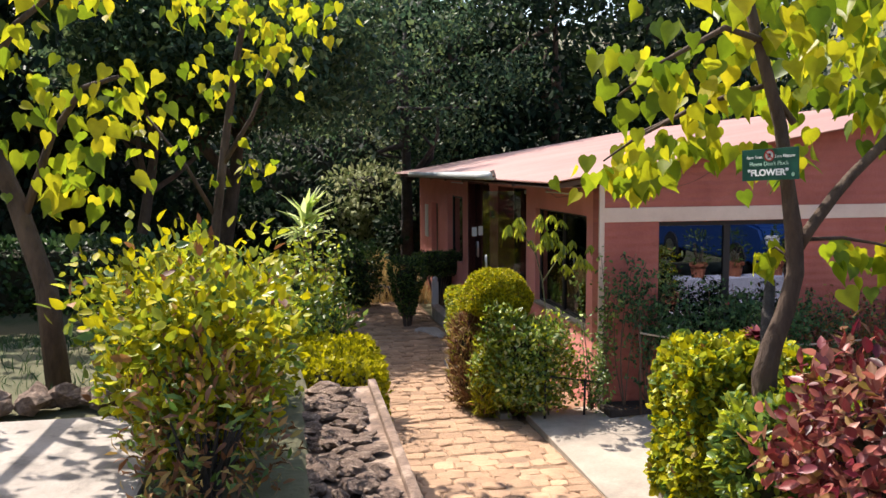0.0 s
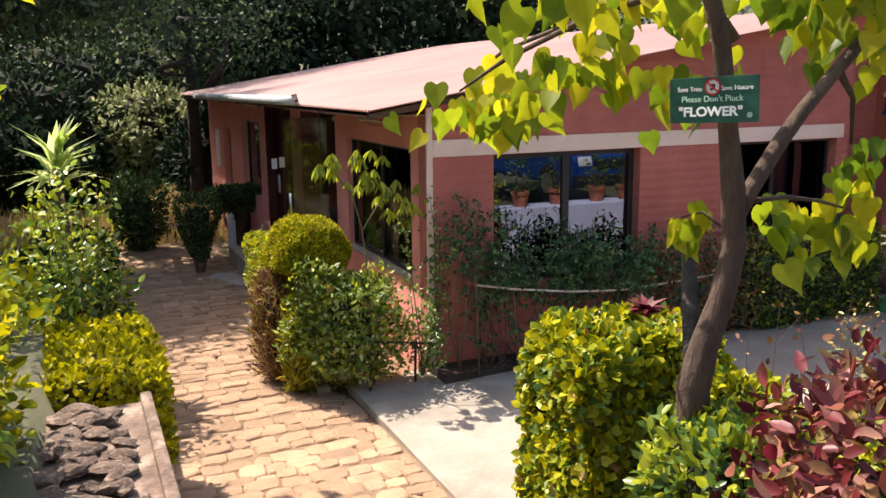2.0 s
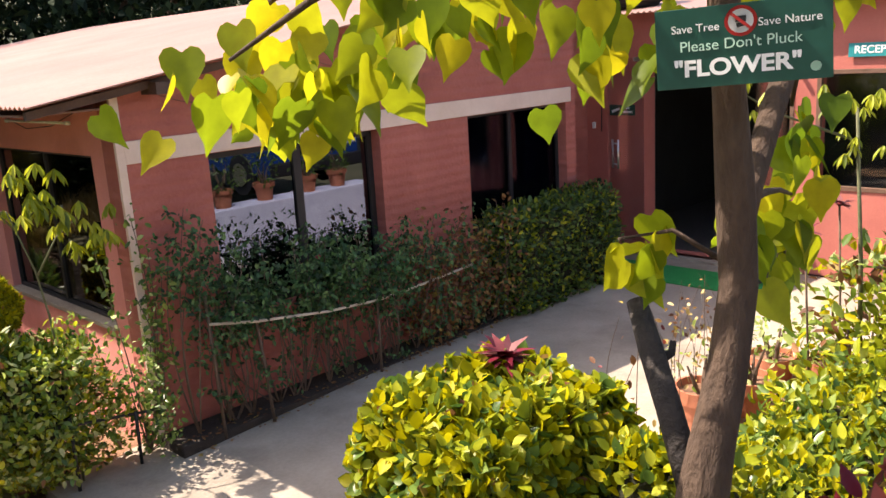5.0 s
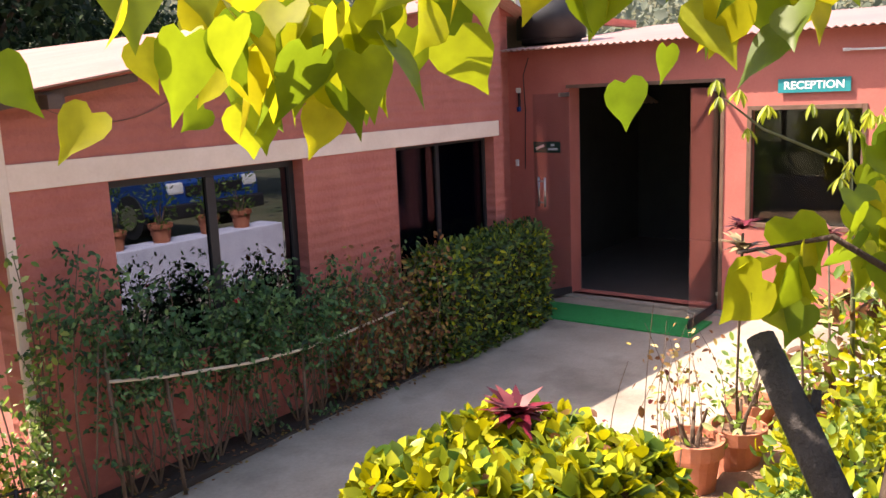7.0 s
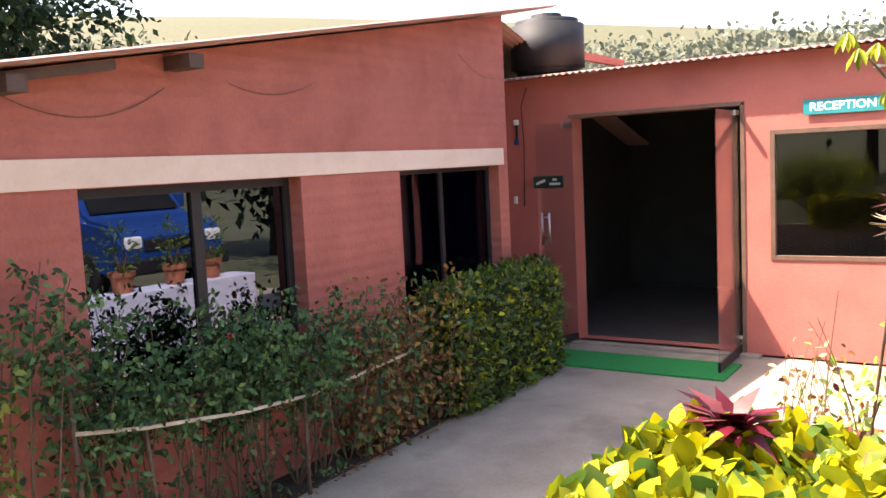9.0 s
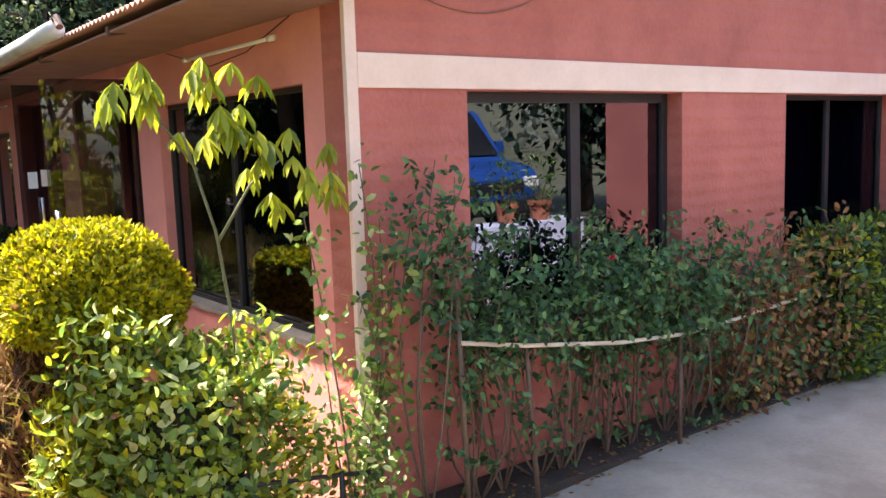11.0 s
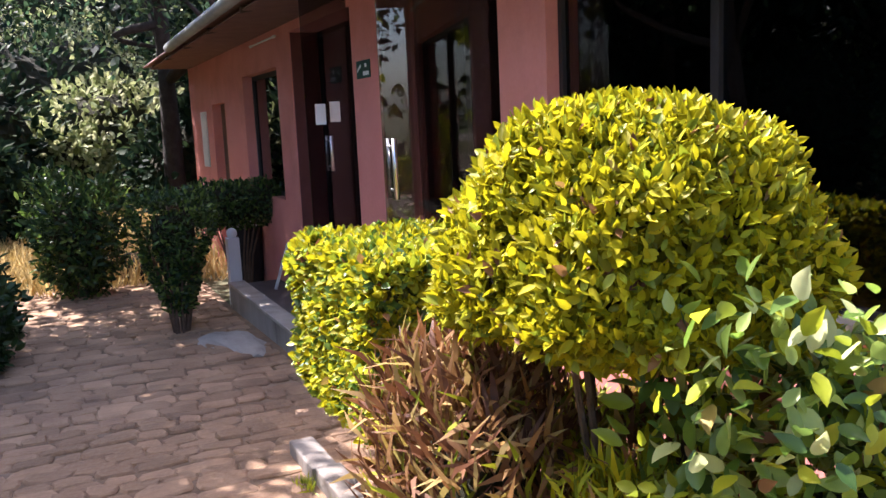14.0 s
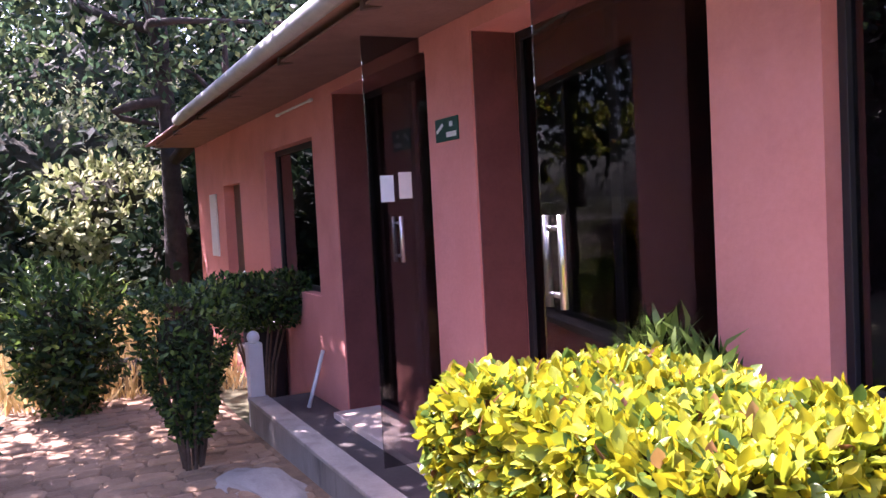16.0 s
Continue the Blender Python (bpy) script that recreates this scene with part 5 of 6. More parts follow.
nb = empty("notice_board", (4.31, 20.83, 1.06), "narrow white notice board on the rose wall", "notice board")
inside(boxed("board", M["white"], nb, (4.295, 4.318, 20.62, 21.02, 1.0, 1.78), 0.004), (4.31, 20.83, 1.06))


def tube_light(a, b, label):
    root = empty("tube_light", a, label, "lamp")
    base = Vector(a)
    glass_ = limb_part([a, b], 0.010, M["white"], root, base, "tube")
    way = (Vector(b) - base).normalized()
    for q in (base, Vector(b)):
        limb_part([q - way * 0.03, q + way * 0.03], 0.015, M["white"], glass_, base, "end_cap")
    return root


tube_light((4.28, 9.75, 2.36), (4.28, 10.9, 2.36), "unlit tube lamp on the rose wall")
tube_light((4.28, 16.35, 2.37), (4.28, 17.35, 2.37), "unlit tube lamp on the rose wall")
tube_light((10.78, 5.32, 2.76), (10.78, 6.1, 2.78), "unlit tube lamp above the reception sign")

bottle = empty("water_bottle", (10.94, 6.02, 1.05), "clear plastic water bottle on the reception window sill", "bottle")
bm = bmesh.new()
tube(bm, [(0, 0, 0), (0, 0, 0.02), (0, 0, 0.12), (0, 0, 0.15), (0, 0, 0.175)], [0.027, 0.032, 0.032, 0.022, 0.012], 14)
part("body", bm, M["glass"], bottle, smooth=True)
bm = bmesh.new()
tube(bm, [(0, 0, 0.175), (0, 0, 0.195)], 0.014, 12)
part("cap", bm, M["white"], bottle, "white cap")

# door mat
mat_ = boxed("door_mat", M["mat"], None, (9.76, 10.38, 7.18, 9.05, slab_z(10), slab_z(10) + 0.022), 0.006)
tagged(mat_, "bright green artificial turf mat before the doorway", "mat")

# water tank on the low roof
tank = empty("water_tank", (11.35, 9.55, 3.05), "black plastic water tank on the reception roof", "tank")
bm = bmesh.new()
bmesh.ops.create_cone(bm, cap_ends=True, segments=32, radius1=0.42, radius2=0.42, depth=0.6, matrix=pose(0, 0, 0.32))
bmesh.ops.bevel(bm, geom=[e for e in bm.edges if abs(e.verts[0].co.z - e.verts[1].co.z) < 1e-4], offset=0.06, segments=3, affect="EDGES")
part("barrel", bm, M["tank"], tank, smooth=True)
bm = bmesh.new()
bmesh.ops.create_cone(bm, cap_ends=True, segments=24, radius1=0.2, radius2=0.17, depth=0.08, matrix=pose(0, 0, 0.65))
part("lid", bm, M["tank"], tank, "round tank lid")

# white parapet with pots, and a parked van, that the courtyard window mirrors
structure(boxed("parapet", M["dappledwhite"], None, (7.2, 10.2, 4.78, 5.22, -0.2, 0.83), 0.015), "white plastered parapet across the yard")
for i, x in enumerate((7.7, 8.36, 9.1, 9.65)):
    terracotta_pot((x, 5.0, 0.83), 0.155, 0.24, "small terracotta pot on the white parapet", "parapet pots")
    shrub("pot_plant", (x, 5.0, 1.04), (0.16, 0.16, 0.26), M["green"], 190, 0.07, 0.4, "small green plant in a pot on the parapet", "plant", rough=0.3, stems=4, core=False, group="parapet plants")

van = empty("parked_van", (12.2, 1.2, 0.08), "parked dark blue van with its windscreen towards the yard", "van")


van.scale = (1.3, 1.3, 1.3)


def van_part(name, dims, mat, bevel, parent, label=""):
    bm = bmesh.new()
    box(bm, *dims, bevel)
    return part(name, bm, mat, parent, label)


bm = bmesh.new()
prism(bm, [(-4.2, 0.3), (0.0, 0.3), (0.02, 0.75), (-0.12, 0.95), (-0.75, 1.06), (-1.35, 1.78), (-4.1, 1.82), (-4.25, 1.0)], "x", -0.85, 0.85)
bmesh.ops.recalc_face_normals(bm, faces=bm.faces)
bmesh.ops.bevel(bm, geom=bm.edges[:], offset=0.05, segments=2, affect="EDGES")
van_body = part("body", bm, M["bluedrum"], van, smooth=False)
bm = bmesh.new()
for q in ((-0.72, -0.80, 1.09), (0.72, -0.80, 1.09), (0.62, -1.30, 1.72), (-0.62, -1.30, 1.72)):
    bm.verts.new((q[0], q[1] + 0.045, q[2] + 0.035))
bm.faces.new(bm.verts[:])
bmesh.ops.solidify(bm, geom=bm.faces[:], thickness=0.012)
part("windscreen", bm, M["tank"], van, "dark windscreen")
van_part("grille", (-0.5, 0.5, 0.0, 0.035, 0.62, 0.76), M["frame"], 0.01, van)
van_part("bumper", (-0.86, 0.86, -0.05, 0.09, 0.32, 0.52), M["frame"], 0.03, van)
for s_ in (-1, 1):
    van_part("headlight", (s_ * 0.66 - 0.13, s_ * 0.66 + 0.13, -0.05, 0.03, 0.66, 0.82), M["white"], 0.03, van, "clear headlight")
    van_part("side_mirror", (s_ * 0.95 - 0.08, s_ * 0.95 + 0.08, -1.05, -0.98, 1.12, 1.32), M["bluedrum"], 0.02, van)
    for y_ in (-0.8, -3.4):
        bm = bmesh.new()
        bmesh.ops.create_cone(bm, cap_ends=True, segments=24, radius1=0.32, radius2=0.32, depth=0.2, matrix=pose(s_ * 0.78, y_, 0.32, 0, 90, 0))
        tyre = part("wheel", bm, M["tank"], van, "black tyred wheel")
        bm = bmesh.new()
        bmesh.ops.create_cone(bm, cap_ends=True, segments=18, radius1=0.18, radius2=0.16, depth=0.03, matrix=pose(s_ * 0.89, y_, 0.32, 0, 90, 0))
        part("rim", bm, M["steel"], tyre)

# cables along the walls
def cable(pts, r, label, mat=None):
    root = empty("cable", pts[0], label, "cable")
    limb_part(pts, r, mat or M["frame"], root, Vector(pts[0]), "wire")
    return root


def sag(a, b, d, k=14):
    a, b = Vector(a), Vector(b)
    return [a.lerp(b, i / k) - Vector((0, 0, d * 4 * (i / k) * (1 - i / k))) for i in range(k + 1)]


cable([(FX - 0.012, 9.6, 2.45), (FX - 0.015, 10.1, 2.33), (FX - 0.012, 10.6, 2.30), (FX - 0.012, 11.3, 2.44)], 0.003, "thin dark cable sagging on the rose wall")
for x0, x1, z0, z1, d in ((4.62, 5.60, 2.55, 2.62, 0.14), (6.08, 6.88, 2.67, 2.72, 0.08), (8.75, 9.38, 3.05, 2.88, 0.06)):
    cable(sag((x0, CY - 0.006, z0), (x1, CY - 0.006, z1), d), 0.0025, "thin brown cable sagging on the pink wall", M["brownframe"])
cable([(10.80, 9.55, 2.9), (10.79, 9.62, 2.7), (10.79, 9.6, 2.3), (10.79, 9.62, 1.6)], 0.006, "thin cable down the reception wall")

# ---- left side: stone wall, bushes, young trees ----
sw = empty("stone_wall", (1.26, 5.2, 1.0), "broken dark rubble topping on the terrace wall", "wall", kind="structure")
inside(boxed("wall_body", M["rubble"], sw, (0.92, 1.62, 3.6, 6.66, -0.2, 1.08), 0.02), (1.26, 5.2, 1.0))
inside(boxed("wall_edge", M["rubble"], sw, (1.60, 1.66, 3.6, 6.68, 0.6, 1.125), 0.015), (1.26, 5.2, 1.0))
structure(boxed("terrace_wall", M["plinth"], None, (1.55, 1.70, 6.70, 9.4, -0.3, 0.62), 0.02), "low weathered wall along the path")
structure(boxed("terrace_paving", M["plinth"], None, (-2.6, 0.35, 2.0, 5.75, 1.0, 1.215), 0.02), "pale concrete paving on the terrace")
root_rocks = empty("rock_edge", (-0.5, 6.0, 1.2), "row of small dark rocks edging the paving", "rocks")

shrub("lime_bush", (0.58, 4.85, 1.15), (0.38, 0.46, 0.43), M["hedge"], 5200, 0.064, 0.65, "tall loose lime-green bush with bare brown stems", rough=0.42, fill=0.36, stems=42, vase=0.55, shape="round", stem_height=0.1, extra=((M["golden"], 0.45, 0), (M["green"], 0.1, 0), (M["brown"], 0.05, 0)))
shrub("lime_bush", (0.52, 6.0, 1.1), (0.42, 0.5, 0.42), M["golden"], 2500, 0.08, 0.55, "loose green bush behind the stone wall", rough=0.2, stems=9, extra=((M["hedge"], 0.5, 0),))
shrub("brown_bush", (0.66, 4.4, 1.15), (0.28, 0.22, 0.30), M["brown"], 900, 0.07, 0.3, "bare brown twiggy bush", rough=0.25, stems=34, stem_mat=M["deadwood"], core=False, shape="blade", extra=((M["green"], 0.25, 0),))
shrub("clipped_hedge", (1.42, 7.62, 0.53), (0.33, 0.66, 0.29), M["golden"], 6500, 0.055, 0.65, "low lime-green clipped hedge beside the path", "hedge", block=True, rough=0.05)
shrub("garden_bush", (1.34, 9.9, 0.35), (0.30, 0.5, 0.42), M["hedge"], 2200, 0.085, 0.5, "green garden bush beside the path", rough=0.3, fill=0.55, extra=((M["green"], 0.5, 0), (M["dark"], 0.2, 0)))
climber((1.32, 9.85, 0.4), [(1.32 + RNG.uniform(-0.3, 0.28), 9.85 + RNG.uniform(-0.5, 0.5), RNG.uniform(1.4, 2.2)) for _ in range(13)], 70, 0.075, "tall straggling rose bush with bright leaves beside the path", M["hedge"], "garden_rose", 0.075, M["variegated"], 0.35)
shrub("garden_bush", (0.2, 8.3, 0.85), (0.7, 0.7, 0.45), M["hedge"], 3600, 0.09, 0.55, "loose lime garden bush on the terrace", rough=0.3, fill=0.6, extra=((M["green"], 0.2, 0), (M["golden"], 0.35, 0)))
shrub("dark_hedge", (-3.6, 13.8, 0.55), (2.6, 0.4, 0.5), M["dark"], 5200, 0.12, 0.55, "low dark green hedge across the lawn", "hedge", block=True, rough=0.04)

palm = empty("dracaena", (1.24, 10.6, 0.25), "young dracaena with an upright rosette of pale strap leaves", "plant")
bm = bmesh.new()
tube(bm, [(0, 0, -0.15), (0.02, 0, 0.9), (0, 0, 1.72)], [0.06, 0.05, 0.045], 9)
part("trunk", bm, M["bark"], palm, smooth=True)
for tier, (count_, low_, high_) in enumerate(((16, 0.1, 0.6), (18, 0.7, 1.4), (14, 1.5, 3.2))):
    ang, lift = RNG.uniform(0, 2 * math.pi, count_), RNG.uniform(low_, high_, count_)
    A = np.stack([np.cos(ang), np.sin(ang), lift], 1)
    N = np.stack([-np.cos(ang) * lift, -np.sin(ang) * lift, np.ones(count_)], 1)
    P = np.tile((0, 0, 1.62 + 0.07 * tier), (count_, 1)) + RNG.normal(size=(count_, 3)) * 0.015
    leaves("leaf_rosette", P, A, N, RNG.uniform(0.38, 0.55, count_), 0.15, M["variegated"], palm, "blade")


def young_tree(at, limbs_, clumps_, label, n_size=0.12, mat=None):
    root = empty("young_tree", at, label, "tree")
    b = Vector(at)
    for pts, r0 in limbs_:
        bm = bmesh.new()
        tube(bm, [Vector(p) - b for p in pts], [r0 * (1 - 0.55 * i / (len(pts) - 1)) for i in range(len(pts))], 9)
        part("limb" if r0 < 0.06 else "trunk", bm, M["bark"], root, smooth=True)
    P = np.concatenate([np.array(c) + RNG.normal(size=(k, 3)) * np.array(s) for c, s, k in clumps_]) - np.array(at)
    A = RNG.normal(size=P.shape) * np.array((0.5, 0.5, 0.3)) + np.array((0, 0, -1.0))
    N = RNG.normal(size=P.shape) * 0.6 + np.array((-0.1, -0.8, 0.3))
    leaves("foliage", P, A, N, n_size * RNG.uniform(0.7, 1.25, len(P)), 0.85, mat or M["heart"], root, "heart")
    return root


young_tree((-0.5, 6.5, 1.15), [([(-0.5, 6.5, 1.1), (-0.56, 6.52, 1.9), (-0.72, 6.5, 2.5), (-1.05, 6.5, 3.4), (-1.4, 6.5, 4.3)], 0.085), ([(-0.68, 6.5, 2.35), (-0.45, 6.4, 2.9), (-0.2, 6.2, 3.2), (0.05, 6.0, 3.25)], 0.03), ([(-0.95, 6.5, 3.1), (-0.6, 6.3, 3.6), (-0.2, 6.2, 3.9)], 0.03)],
           [((-0.35, 6.2, 3.0), (0.16, 0.2, 0.14), 30), ((0.0, 6.0, 3.2), (0.16, 0.2, 0.12), 24), ((-0.45, 6.3, 2.6), (0.14, 0.2, 0.14), 26), ((-0.7, 6.3, 3.55), (0.2, 0.2, 0.14), 34), ((-0.3, 6.2, 3.9), (0.25, 0.25, 0.16), 40), ((-0.1, 6.1, 2.62), (0.12, 0.15, 0.12), 18), ((-0.8, 6.3, 4.2), (0.3, 0.3, 0.2), 50), ((-1.3, 6.4, 3.2), (0.25, 0.25, 0.3), 40)],
           "young heart-leaved tree with a leaning trunk")
young_tree((0.25, 9.5, 0.95), [([(0.25, 9.5, 0.9), (0.28, 9.5, 1.9), (0.4, 9.5, 2.8), (0.55, 9.4, 3.7), (0.75, 9.3, 4.6)], 0.06), ([(0.38, 9.5, 2.7), (0.7, 9.4, 3.2), (0.95, 9.3, 3.8)], 0.03), ([(0.3, 9.5, 2.2), (0.05, 9.4, 2.7), (-0.3, 9.3, 3.2)], 0.025)],
           [((0.95, 9.2, 3.75), (0.22, 0.25, 0.2), 40), ((0.75, 9.2, 4.2), (0.35, 0.3, 0.2), 60), ((0.35, 9.3, 3.6), (0.2, 0.25, 0.2), 30), ((-0.3, 9.2, 3.2), (0.2, 0.25, 0.2), 34), ((0.2, 9.3, 4.4), (0.3, 0.3, 0.2), 50), ((1.25, 9.2, 4.3), (0.25, 0.25, 0.2), 44), ((0.5, 9.2, 2.7), (0.2, 0.2, 0.12), 16)],
           "slender young tree with bare grey limbs and bright leaves")

# ---- trees behind ----
tree("shade_tree", (4.1, 22.9, -0.3), 9.0, (3.8, 2.4, 2.9), M["shadeleaf"], 11000, 0.14, 0.55, "tall dark tree at the end of the path", 0.2, 9, 60, bark=M["deadwood"], clump_size=0.5)
tree("shade_tree", (-0.6, 19.0, -0.1), 8.5, (3.2, 2.6, 2.2), M["shadeleaf"], 24000, 0.15, 0.55, "tall dark tree shading the path", 0.2, 9, 64, lean=(0.9, -0.5), clump_size=0.5)
tree("shade_tree", (-5.2, 26.5, -0.3), 9.5, (3.4, 3.0, 3.0), M["dark"], 9000, 0.2, 0.55, "tall leafy tree behind the path", 0.2, 8, 50, clump_size=0.6)
# Added tree, trunk out of view, that keeps sun off the lawn.
tree("shade_tree", (-3.9, 12.3, 0.3), 8.2, (2.1, 2.1, 1.8), M["forest"], 9000, 0.22, 0.55, "dense dark tree added to shade the terrace lawn", 0.18, 8, 46, clump_size=0.5)
spots = [(-14, 24, 11), (-10, 21, 10), (-6.5, 23, 11), (-4.6, 22, 10), (-8, 29, 13), (-12.5, 31, 13), (-6.5, 31.5, 13), (6, 27, 11), (9.5, 27, 12), (13, 28, 12), (7.5, 33, 14), (12, 35, 14), (-17, 28, 12), (-6, 36, 14), (0, 38, 14), (17, 31, 12), (-18, 20, 10), (-21, 25, 11), (-13, 38, 15), (21, 36, 13),
         # Unseen trees behind and beside the camera, added to darken the mirrored surroundings.
         (-12, -9, 9), (-4, -12, 10), (4, -13, 10), (12, -10, 9), (-14, 0, 9), (-13, 9, 10), (20, -4, 9), (-11, 14.5, 9), (19, 2.0, 8)]
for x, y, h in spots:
    tree("forest_tree", (x, y, land(x, y)), h, (h * 0.30, h * 0.26, h * 0.36), M["forest"], 4200, 0.34, 0.6, "tall forest tree with its own shade put into the leaf colour", 0.22, 7, 42, clump_size=0.8, crown_low=0.05)
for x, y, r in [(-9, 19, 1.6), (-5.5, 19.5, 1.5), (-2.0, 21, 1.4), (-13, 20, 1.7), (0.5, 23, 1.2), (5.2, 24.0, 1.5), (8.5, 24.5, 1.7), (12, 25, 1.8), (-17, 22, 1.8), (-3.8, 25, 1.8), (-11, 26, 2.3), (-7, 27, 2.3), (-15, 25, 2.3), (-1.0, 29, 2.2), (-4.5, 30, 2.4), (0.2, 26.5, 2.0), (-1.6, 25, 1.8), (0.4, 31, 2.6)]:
    shrub("thicket_bush", (x, y, land(x, y) - 0.1), (r, r * 0.8, r * 0.8), M["forest"], 2600, 0.22, 0.55, "undergrowth bush at the wood's edge, coloured dark as if shaded", power=2.3, rough=0.16, stems=4)

for x, y, r in [(2.3, 27.5, 1.0), (3.4, 28.5, 1.4), (3.0, 34, 2.2), (2.6, 40, 2.6), (3.6, 45, 4.2), (8, 48, 4.6), (6.0, 55, 5.5)]:
    shrub("sunlit_bush", (x, y, land(x, y) - 0.1), (r, r * 0.8, r), M["sunbush"], 2600, 0.2, 0.55, "pale sunlit bush beyond the dry grass", power=2.3, rough=0.22, stems=4)
for x, y, z in ((5.95, 5.88, 1.33), (6.02, 5.8, 1.42), (6.1, 5.86, 1.12)):
    climber((x, y - 0.06, 0.42), [(x + RNG.uniform(-0.07, 0.07), y + RNG.uniform(-0.06, 0.02), z + RNG.uniform(-0.1, 0.05)) for _ in range(4)], 12, 0.035, "withered seed stalks on the white ledge", M["brown"], "withered_plant", 0.045, M["straw"], 0.5, thick=0.0032)
climber((5.0, 5.58, 0.55), [(4.9, 5.6, 1.5), (5.1, 5.62, 1.6), (5.25, 5.6, 1.4), (5.02, 5.55, 1.7)], 10, 0.045, "bare twiggy plant with a few withered leaves", M["brown"], "withered_plant", 0.05, M["redleaf"], thick=0.0035)

tree("shade_tree", (-1.9, 16.7, 0.0), 7.6, (2.3, 2.5, 1.5), M["shadeleaf"], 22000, 0.15, 0.55, "dark leafy tree spreading over the path", 0.14, 9, 64, lean=(1.0, -0.1), clump_size=0.42)

# thin lawn on the terrace
n = 9000
x, y = RNG.uniform(-6.5, -0.1, n), RNG.uniform(6.3, 13.5, n)
P = np.stack([x, y, np.array([land(a, b) for a, b in zip(x, y)])], 1)
leaves("lawn_grass", P, RNG.normal(size=P.shape) * 0.45 + np.array((0, 0, 1)), RNG.normal(size=P.shape) + np.array((0, -0.6, 0)), RNG.uniform(0.04, 0.13, n), 0.09, M["dark"], None, "blade", "thin dark lawn grass on the terrace", "stuff")
# dry grass beyond the path's end
n = 15000
x, y = RNG.uniform(-1.5, 4.2, n), RNG.uniform(18.9, 26.5, n)
P = np.stack([x, y, np.array([land(a, b) for a, b in zip(x, y)])], 1)
A = RNG.normal(size=P.shape) * 0.25 + np.array((0, 0, 1))
leaves("dry_grass", P, A, RNG.normal(size=P.shape) + np.array((0, -0.6, 0)), RNG.uniform(0.2, 0.5, n), 0.06, M["straw"], None, "blade", "tall dry golden grass beyond the path", "stuff")
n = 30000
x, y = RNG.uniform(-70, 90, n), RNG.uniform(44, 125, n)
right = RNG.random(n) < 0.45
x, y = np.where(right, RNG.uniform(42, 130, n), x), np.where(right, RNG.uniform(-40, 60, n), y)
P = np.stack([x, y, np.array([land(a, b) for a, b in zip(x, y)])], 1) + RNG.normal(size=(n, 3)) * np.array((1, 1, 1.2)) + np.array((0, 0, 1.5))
leaves("far_woods", P, RNG.normal(size=P.shape), RNG.normal(size=P.shape) + np.array((0, 0, 0.6)), RNG.uniform(0.5, 1.1, n), 0.7, M["hill"], None, "oval", "wooded hillside far behind the buildings, haze put into its leaf colour", "stuff")

# fallen bits on the path edge: a flat pale stone and a dark log
lump = new("flat_stone", rock_mesh("flat_stone", 4, M["cap"], 3))
lump.matrix_basis = Matrix.LocRotScale((3.47, 15.2, path_z(15.2) - 0.01), Euler((0, 0, 0.1)), (0.55, 1.25, 0.16))
tagged(lump, "pale flat concrete lump on the path beside the plinth", "stone")

n = 1500
y = 9.25 + 2.9 * RNG.random(n) ** 0.9
keep = np.sin(y * 5.1) + np.sin(y * 12.7 + 1) > -0.2
y = y[keep]
n = len(y)
P = np.stack([3.255 - 0.027 * (y - 9.3) - np.abs(RNG.normal(size=n)) * 0.03, y, np.array([path_z(q) - 0.005 for q in y])], 1)
A = RNG.normal(size=P.shape) * 0.5 + np.array((-0.2, 0, 1))
leaves("kerb_grass", P, A, RNG.normal(size=P.shape) + np.array((-0.4, -0.5, 0)), RNG.uniform(0.025, 0.075, n), 0.12, M["hedge"], None, "blade", "thin yellow-green grass along the kerb", "stuff")
n = 420
x, y = RNG.uniform(4.4, 9.8, n), 8.80 - 0.06 + np.abs(RNG.normal(size=n)) * 0.12
P = np.stack([x, y, np.where(y > 8.80, 0.116, np.array([slab_z(q) for q in x]) + 0.004)], 1)
leaves("leaf_litter", P, RNG.normal(size=P.shape) * np.array((1, 1, 0.12)), RNG.normal(size=P.shape) * 0.25 + np.array((0, 0, 1)), RNG.uniform(0.015, 0.05, n), 0.55, M["brown"], None, "oval", "fallen dry leaves on the soil strip", "stuff")

# ---- pieces: rocks and paving stones ----
rocks = [rock_mesh("stone", i, M["rubble"]) for i in range(5)]
for i in range(150):
    ob = new("stone", rocks[i % 5])
    sx = RNG.uniform(0.12, 0.27)
    ob.matrix_basis = Matrix.LocRotScale((RNG.uniform(0.98, 1.50), RNG.uniform(3.7, 6.56), 1.10 + RNG.uniform(-0.01, 0.03)), Euler((RNG.uniform(-0.2, 0.2), RNG.uniform(-0.2, 0.2), RNG.uniform(0, 6.28))), (sx, sx * RNG.uniform(0.5, 0.9), RNG.uniform(0.035, 0.085)))
    ob.matrix_basis = Matrix.Translation((-1.26, -5.2, -1.0)) @ ob.matrix_basis
    ob.parent = sw
for i in range(16):
    ob = new("rock", rocks[i % 5])
    s = RNG.uniform(0.13, 0.28)
    ob.matrix_basis = Matrix.LocRotScale((-0.9 + 0.085 * i + 0.5 - 0.3, 0.0 + RNG.uniform(-0.12, 0.1), 0.02 + s * 0.2), Euler((RNG.uniform(-0.3, 0.3), 0, RNG.uniform(0, 6.28))), (s * 1.3, s, s * 0.8))
    ob.parent = root_rocks

bm = bmesh.new()
ys = [6.3 + 0.4 * i for i in range(34)]
rows_ = [[bm.verts.new((x, y, path_z(y) - (0.010 if 0 < k < 3 else 0.018))) for k, x in enumerate((1.2, 1.75, 3.3, 3.80 if y > 9.3 else 3.56))] for y in ys]
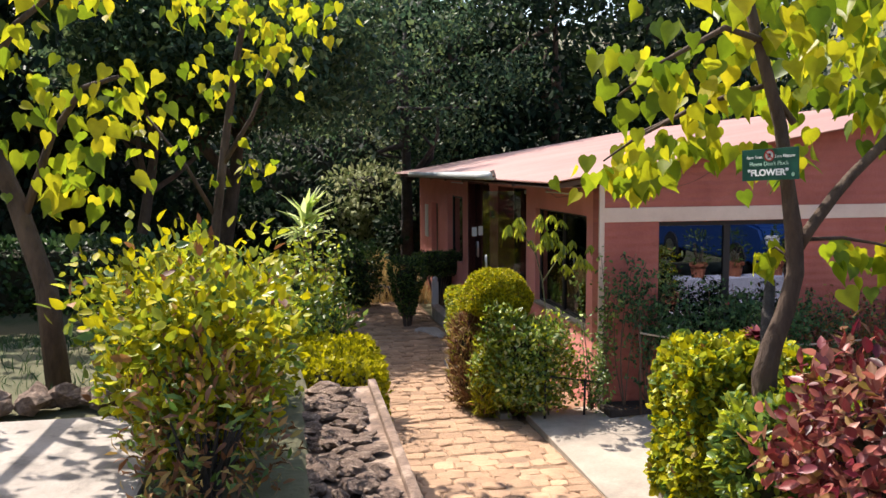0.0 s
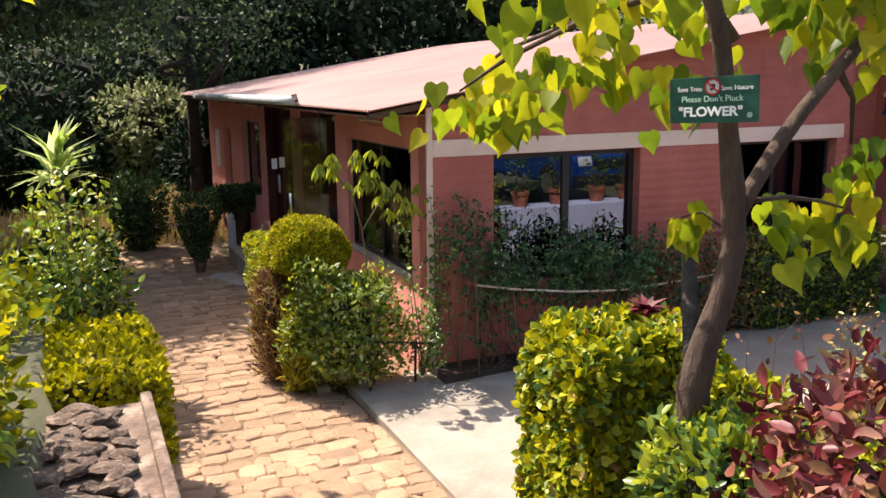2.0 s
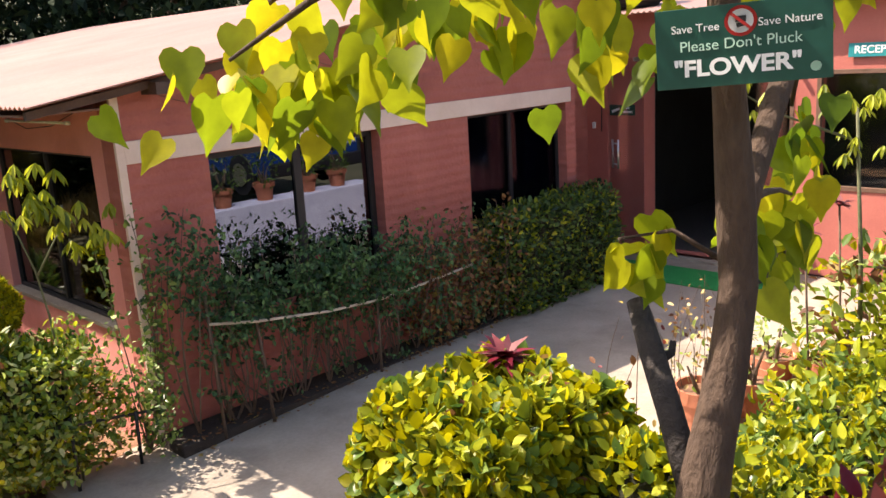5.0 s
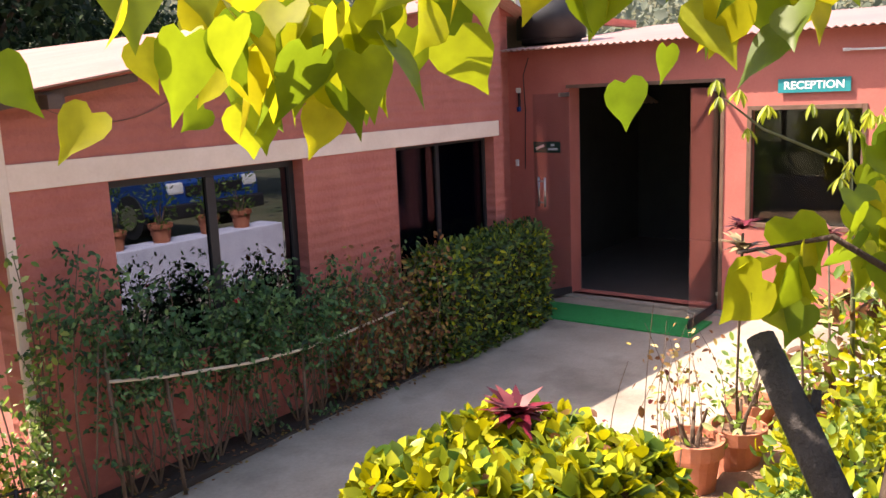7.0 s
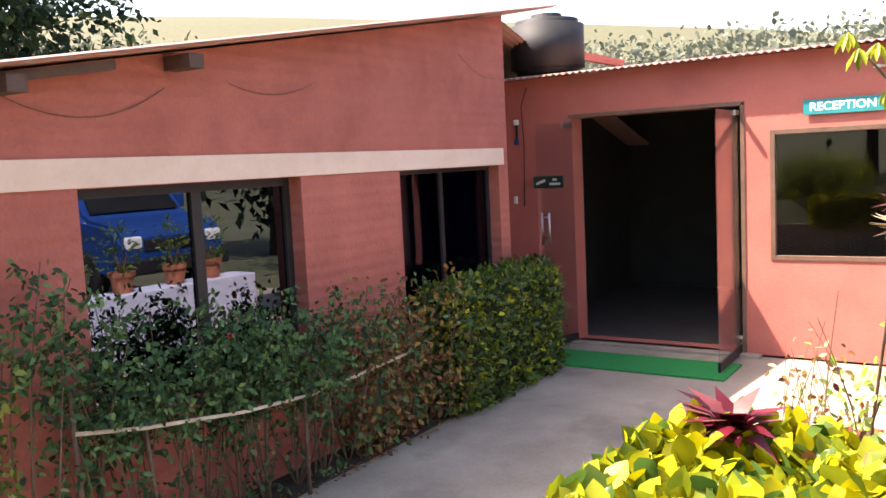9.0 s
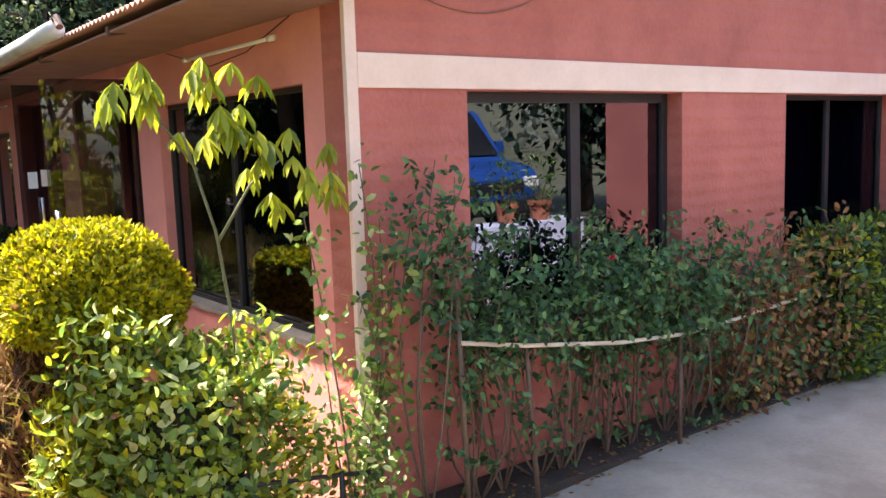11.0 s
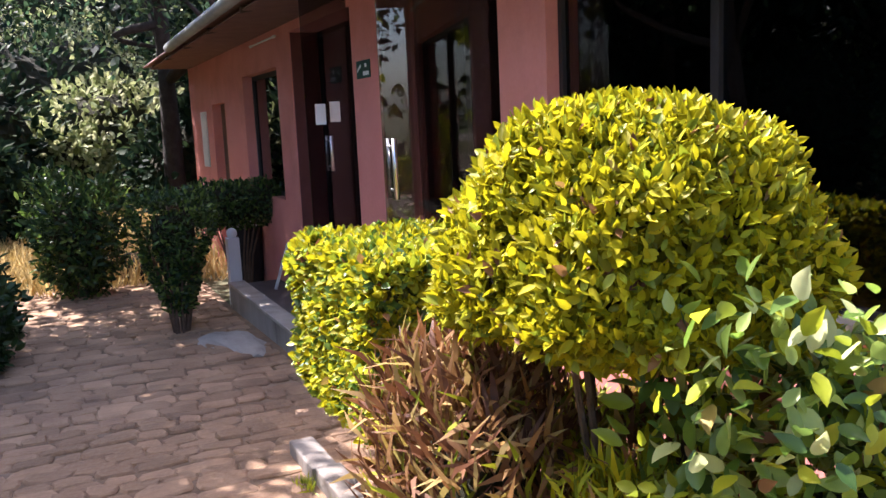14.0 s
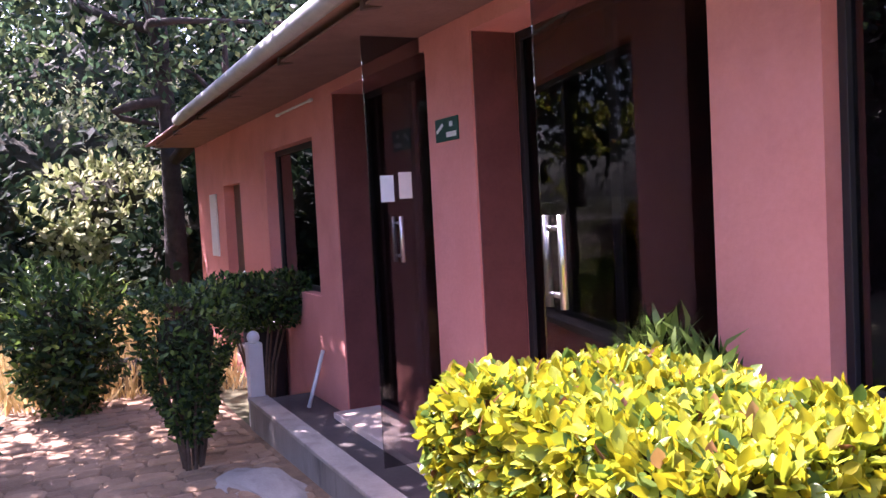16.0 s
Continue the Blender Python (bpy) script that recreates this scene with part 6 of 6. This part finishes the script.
for a, b in zip(rows_, rows_[1:]):
    for k in range(3):
        bm.faces.new((a[k], a[k + 1], b[k + 1], b[k]))
pave = structure(part("path", bm, M["mortar"]), "rough stone-paved garden path with earthy joints")


def cobble(seed):
    """Corners and faces of a flat stone of unit size with a rounded, uneven outline and worn edge."""
    r = random.Random(seed)
    out = [(-0.48, -0.46), (-0.2, -0.53), (0.2, -0.53), (0.48, -0.44), (0.53, 0.02), (0.46, 0.46), (0.0, 0.54), (-0.46, 0.46), (-0.53, 0.0)]
    out = [(x + r.uniform(-0.06, 0.06), y + r.uniform(-0.08, 0.08)) for x, y in out]
    n = len(out)
    v = [(x, y, -0.04) for x, y in out] + [(x, y, 0.0) for x, y in out] + [(x * 0.88, y * 0.85, 0.011 + r.uniform(-0.003, 0.003)) for x, y in out] + [(0, 0, 0.013)]
    fs = [(k * n + i, k * n + (i + 1) % n, (k + 1) * n + (i + 1) % n, (k + 1) * n + i) for k in (0, 1) for i in range(n)]
    return v, fs + [(2 * n + i, 2 * n + (i + 1) % n, 3 * n) for i in range(n)]


cobbles = [cobble(i) for i in range(10)]
stone_meshes = []
for v, fs in cobbles:
    me = bpy.data.meshes.new("paving_stone")
    me.from_pydata(v, [], fs)
    me.materials.append(M["stone"])
    stone_meshes.append(me)
far_v, far_f, y, count = [], [], 6.4, 0
while y < 19.0:
    d = RNG.uniform(0.12, 0.185)
    x = 1.72 + RNG.uniform(-0.12, 0.05)
    edge = 3.52 if y < 9.3 else lerp(y, 9.3, 12.0, 3.25, 3.16) if y < 12.0 else 3.72
    bow, phase = RNG.uniform(0.02, 0.05), RNG.uniform(0, 6.28)
    while x < edge - 0.07:
        w = min(RNG.uniform(0.13, 0.29), edge - x)
        k = int(RNG.integers(10))
        m = Matrix.LocRotScale((x + w / 2, y + d / 2 + bow * math.sin(2.6 * x + phase) + RNG.uniform(-0.02, 0.02), path_z(y) - 0.008 + RNG.uniform(-0.007, 0.006)),
                               Euler((-0.03 + RNG.uniform(-0.05, 0.05), RNG.uniform(-0.04, 0.04), RNG.uniform(-0.14, 0.14) + (math.pi if RNG.random() < 0.5 else 0))), (w * 0.97, d * RNG.uniform(0.9, 1.08), 1))
        if 8.0 < y and count < 298:
            ob = new("paving_stone", stone_meshes[k])
            ob.matrix_basis = m
            ob.parent = pave
            count += 1
        else:
            v, fs = cobbles[k]
            far_f += [tuple(q + len(far_v) for q in f_) for f_ in fs]
            far_v += [tuple(m @ Vector(q)) for q in v]
        x += w
    y += d
me = bpy.data.meshes.new("paving_stones")
me.from_pydata(far_v, [], far_f)
me.materials.append(M["farstone"])
ob = new("paving_stones", me)
ob.parent = pave
tagged(ob, "more stones of the path", kind="stuff")
